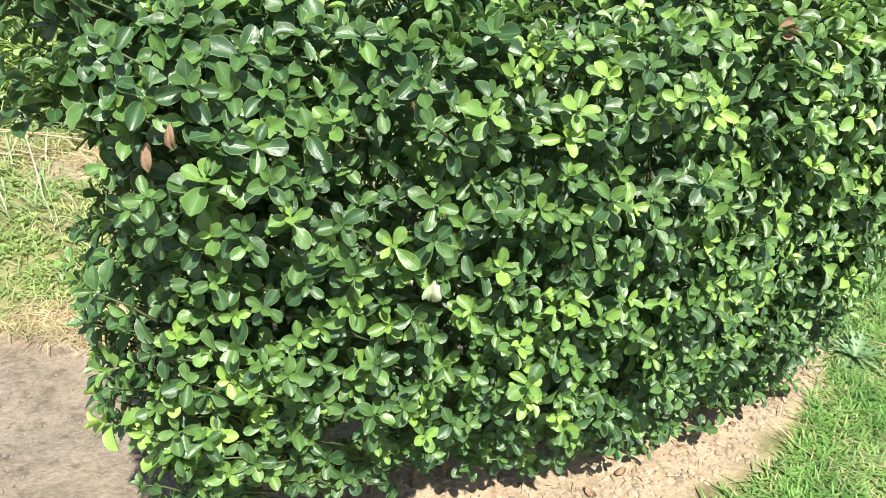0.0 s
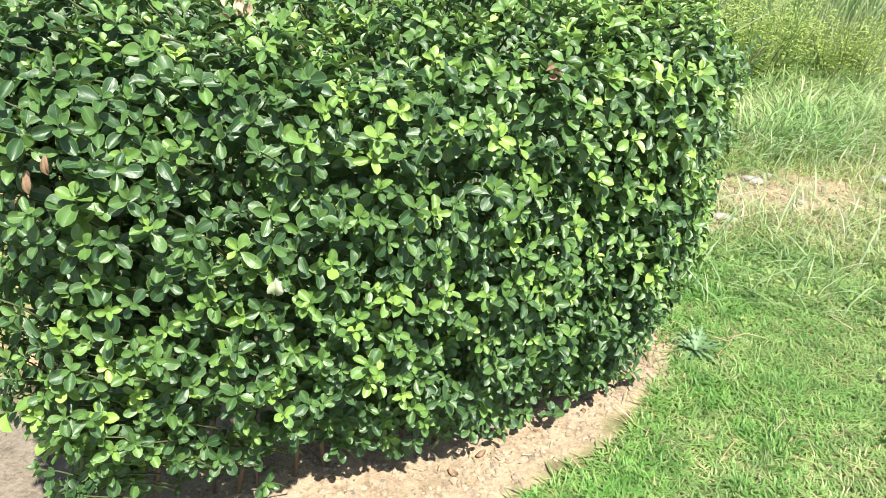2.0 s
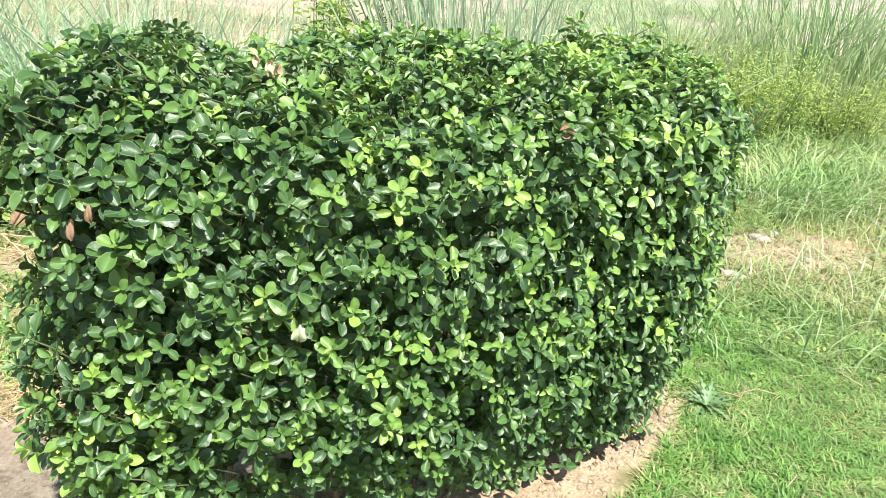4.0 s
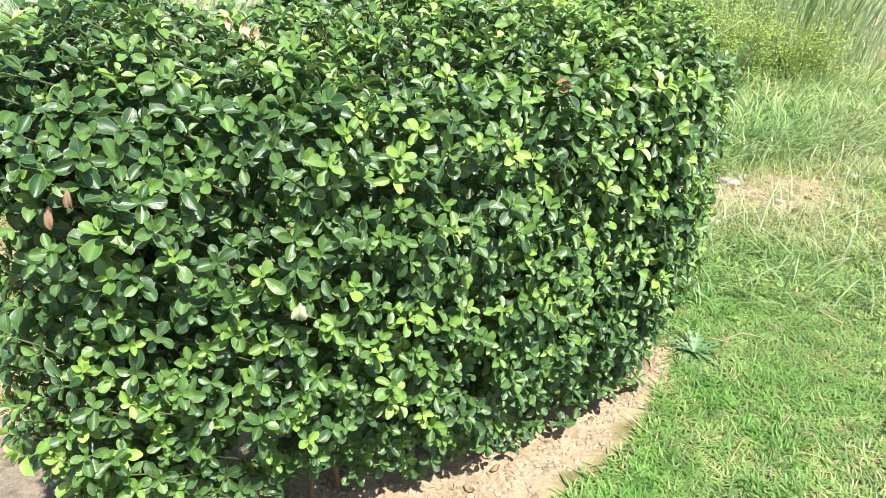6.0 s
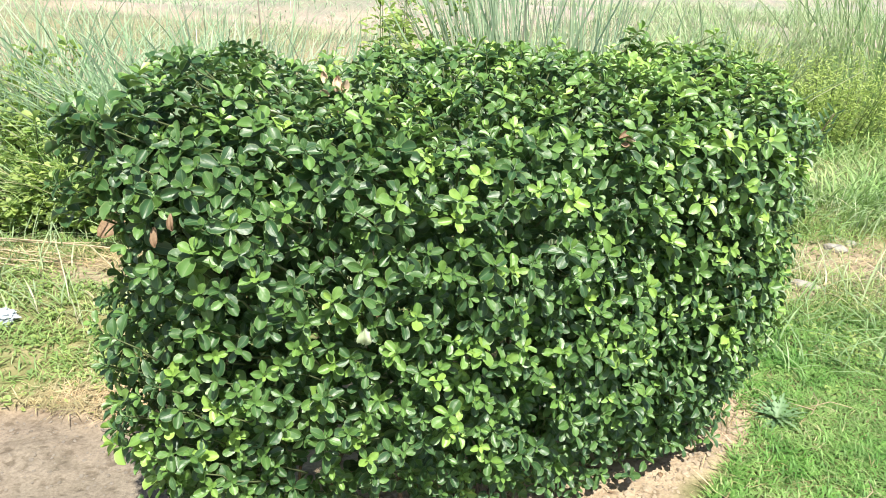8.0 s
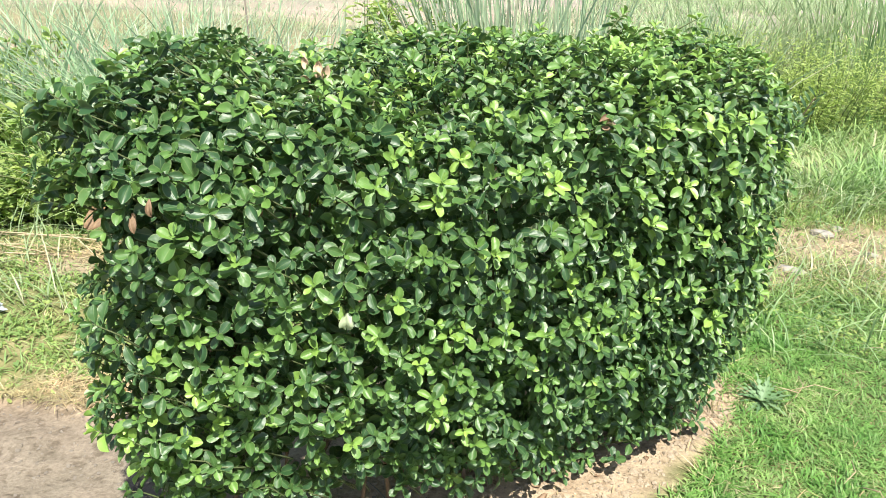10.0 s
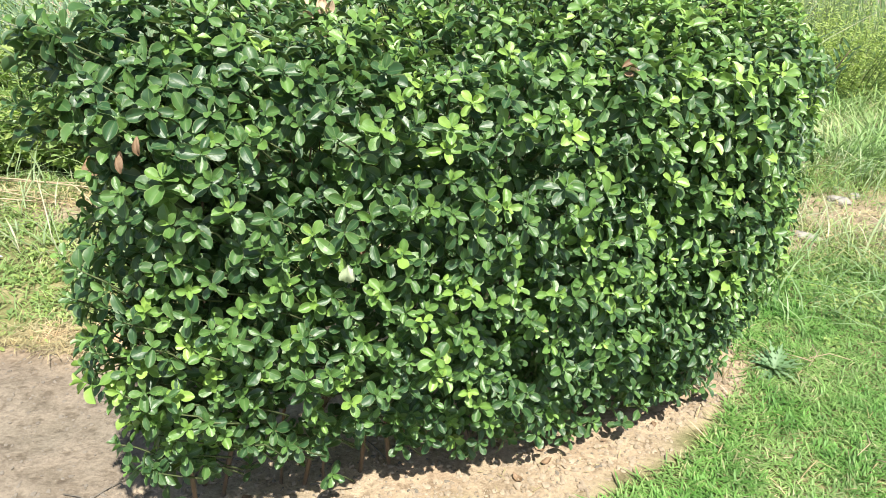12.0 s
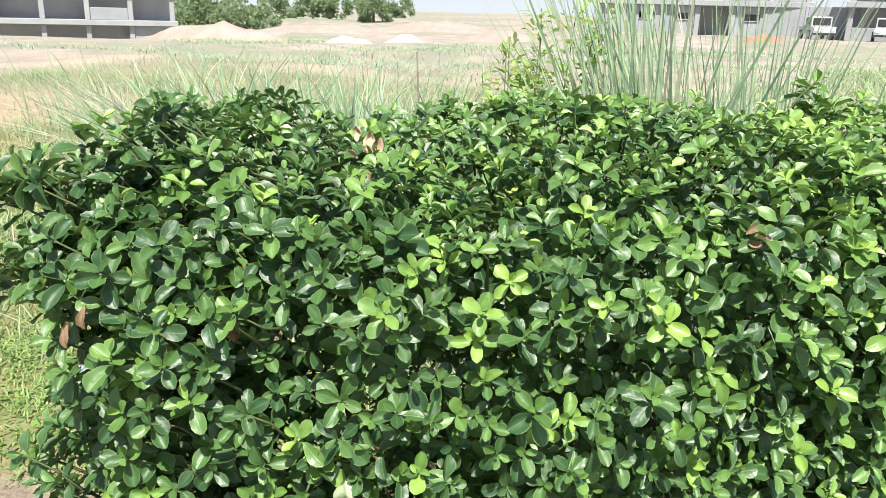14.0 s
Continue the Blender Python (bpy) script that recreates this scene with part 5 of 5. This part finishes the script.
def frame_building(label, place, turn, bays, storeys, base, bay=3.2, storey=2.7, fills=(), depth=5.0):
    """An unfinished building: slabs on columns, dim rooms behind, some bays filled with plastered walls with a window hole."""
    root = tagged(empty("building", (place[0], place[1], base)), label, "building", "unfinished buildings")
    root.rotation_euler = (0, 0, radians(turn))
    w = bays * bay
    for s in range(storeys + 1):
        block("slab", (-w / 2 - 0.4, w / 2 + 0.4, -0.5, depth, s * storey - 0.45, s * storey), CONCRETE, root)
    block("back_wall", (-w / 2, w / 2, 2.2, 2.45, 0.002, storeys * storey - 0.46), INSIDE, root, "dim inner wall")
    for s in range(storeys):
        for b in range(bays + 1):
            x = -w / 2 + b * bay
            block("column", (x - 0.2, x + 0.2, -0.1, 0.3, s * storey + 0.003, (s + 1) * storey - 0.453), CONCRETE, root)
    for s, b, kind in fills:
        x0, x1, z0, z1 = -w / 2 + b * bay + 0.21, -w / 2 + (b + 1) * bay - 0.21, s * storey + 0.004, (s + 1) * storey - 0.454
        if kind == "wall":
            block("wall", (x0, x1, 0.0, 0.2, z0, z1), PLASTER, root)
        elif kind == "low":
            block("wall", (x0, x1, 0.0, 0.2, z0, z0 + 1.0), PLASTER, root)
        else:
            a, c = x0 + (x1 - x0) * 0.25, x0 + (x1 - x0) * 0.8
            block("wall", (x0, a, 0.0, 0.2, z0, z1), PLASTER, root)
            block("wall", (c, x1, 0.0, 0.2, z0, z1), PLASTER, root)
            below = block("wall", (a + 0.003, c - 0.003, 0.0, 0.2, z0, z0 + 1.25), PLASTER, root)
            block("sill", (a + 0.006, c - 0.006, -0.10, 0.16, z0 + 1.253, z0 + 1.32), CONCRETE, below, "thin concrete sill")
            block("wall", (a + 0.003, c - 0.003, 0.0, 0.2, z0 + 1.85, z1), PLASTER, root)
    return root


frame_building("unfinished grey concrete building with open bays", polar(-44.3, 73), 44.3, 5, 3, -2.75, 3.4, 2.75, [(1, 0, "window"), (0, 2, "low"), (1, 3, "low"), (2, 1, "wall"), (2, 3, "window"), (0, 4, "wall")])
frame_building("pale grey single building with dark doorways", polar(-1.0, 70), 1, 6, 2, 0.12, 2.8, 2.9,
               [(0, 0, "wall"), (0, 1, "window"), (0, 2, "window"), (0, 4, "window"), (0, 5, "window"), (1, 0, "wall"), (1, 1, "window"), (1, 2, "wall"), (1, 3, "window"), (1, 4, "wall"), (1, 5, "wall")], 6.0)
frame_building("pale grey building with open bays and low white walls", polar(13.5, 68), -10, 4, 2, 0.2, 3.0, 2.9, [(0, 0, "low"), (0, 1, "low"), (0, 2, "window"), (1, 1, "wall"), (1, 3, "wall"), (0, 3, "low")])


def low_wall(place, turn, length, height, base):
    root = tagged(empty("boundary_wall", (place[0], place[1], base)), "plain pale boundary wall beyond the field", "wall", "boundary walls")
    root.rotation_euler = (0, 0, radians(turn))
    n = int(length / 3)
    for k in range(n):
        block("panel", (-length / 2 + k * 3 + 0.2, -length / 2 + k * 3 + 3 - 0.02, 0, 0.15, 0, height), PLASTER, root)
        block("pier", (-length / 2 + k * 3 - 0.02, -length / 2 + k * 3 + 0.197, -0.05, 0.2, 0, height + 0.1), CONCRETE, root)


low_wall(polar(7.0, 70), -6, 9, 2.6, 0.1)


def make_tree(height, spread, seed):
    g = np.random.default_rng(seed)
    root = tagged(empty("tree"), "distant rounded green tree beyond the field", "tree", "far tree line")
    v, q, t = tube_arrays([(0, 0, -1.0), (0.1, 0, height * 0.3), (0.0, 0.1, height * 0.75)], [0.25, 0.2, 0.08], 7)
    part("trunk", mesh_arrays("trunk", v, q, t, BARK), root)
    n = 2400
    lobes = g.normal(0, 1, (14, 3)) * np.array([spread * 0.55, spread * 0.55, height * 0.20]) + np.array([0, 0, height * 0.42])
    c = lobes[g.integers(0, 14, n)] + unit(g.normal(0, 1, (n, 3))) * (spread * 0.36 * g.random((n, 1)) ** 0.4)
    c[:, 2] = np.maximum(c[:, 2], height * 0.05)
    d, u = unit(g.normal(0, 1, (n, 3))), unit(g.normal(0, 1, (n, 3)))
    s = np.cross(d, u)
    size = g.uniform(0.16, 0.42, n)[:, None]
    v = np.stack([c - d * size, c + s * size * 0.6, c + d * size, c - s * size * 0.6], 1).reshape(-1, 3)
    q = np.arange(4 * n).reshape(-1, 4)
    tagged(part("crown", mesh_arrays("crown", v, q, None, TREE_LEAF, np.repeat(g.random(n), 4)), root), kind="stuff")
    return root


trees = [make_tree(6.0, 3.4, 501), make_tree(4.6, 3.0, 502), make_tree(7.2, 3.6, 503)]
g = np.random.default_rng(510)
spots = [polar(b + g.normal(0, 0.5), d) for b, d in zip(np.linspace(-64, -22, 26), g.uniform(130, 220, 26))] + \
        [polar(b, d) for b, d in ((-34, 105), (-36, 100), (-32.5, 110), (-38.5, 104), (14, 120), (18, 110), (24, 130), (30, 125), (-50, 110), (36, 140), (44, 150))]
for k, sp in enumerate(spots):
    z = float(place_z(*sp))
    if k < 3:
        trees[k].location = (*sp, z)
    else:
        copy_thing(trees[k % 3], pose(sp[0], sp[1], z, 0, 0, g.uniform(0, 360)))


def vehicle(place, turn, base, label):
    """A small pale pickup seen from far off."""
    root = tagged(empty("pickup_truck", (place[0], place[1], base)), label, "vehicle", "parked vehicles")
    root.rotation_euler = (0, 0, radians(turn))
    block("body", (-2.0, 2.0, -0.8, 0.8, 0.35, 0.95), PAINT, root)
    block("cab", (-0.6, 1.0, -0.72, 0.72, 0.953, 1.65), PAINT, root)
    block("windscreen", (1.0, 1.03, -0.62, 0.62, 1.05, 1.55), DARK_GLASS, root, "dark windscreen")
    block("side_window", (-0.45, 0.85, -0.75, -0.723, 1.08, 1.52), DARK_GLASS, root, "dark side window")
    for x in (-1.25, 1.25):
        for y in (-0.78, 0.78):
            v, q, t = tube_arrays([(x, y - 0.1, 0.34), (x, y + 0.1, 0.34)], [0.34, 0.34], 16)
            wheel = part("wheel", mesh_arrays("wheel", v, q, t, DARK_GLASS, shade=False), root, "black wheel")
            side = math.copysign(1, y)
            v, q, t = tube_arrays([(x, y + side * 0.085, 0.34), (x, y + side * 0.112, 0.34)], [0.19, 0.17], 12)
            part("rim", mesh_arrays("rim", v, q, t, PAINT, shade=False), wheel, "pale steel rim")
    for y in (-0.58, 0.58):
        block("headlight", (2.0, 2.035, y - 0.15, y + 0.15, 0.62, 0.78), LAMP_GLASS, root, "clear headlight")
    block("bumper", (1.98, 2.08, -0.78, 0.78, 0.36, 0.52), DARK_GLASS, root, "dark bumper")


PAINT = plain_material("white_paint", (0.48, 0.49, 0.51), (0.56, 0.57, 0.59), 1.0, 0.35, 0.02, 0.001)
LAMP_GLASS = plain_material("lamp_glass", (0.50, 0.52, 0.54), (0.62, 0.64, 0.66), 4.0, 0.15, 0.02, 0.001)
DARK_GLASS = plain_material("dark_glass", (0.03, 0.03, 0.035), (0.05, 0.05, 0.055), 2.0, 0.15, 0.02, 0.001)
for b, d, turn, lab in ((6.6, 66, -82, "white pickup truck parked beside a wall"), (10.6, 65, -100, "white pickup truck parked before a building")):
    sp = polar(b, d)
    vehicle(sp, turn, float(place_z(*sp)), lab)
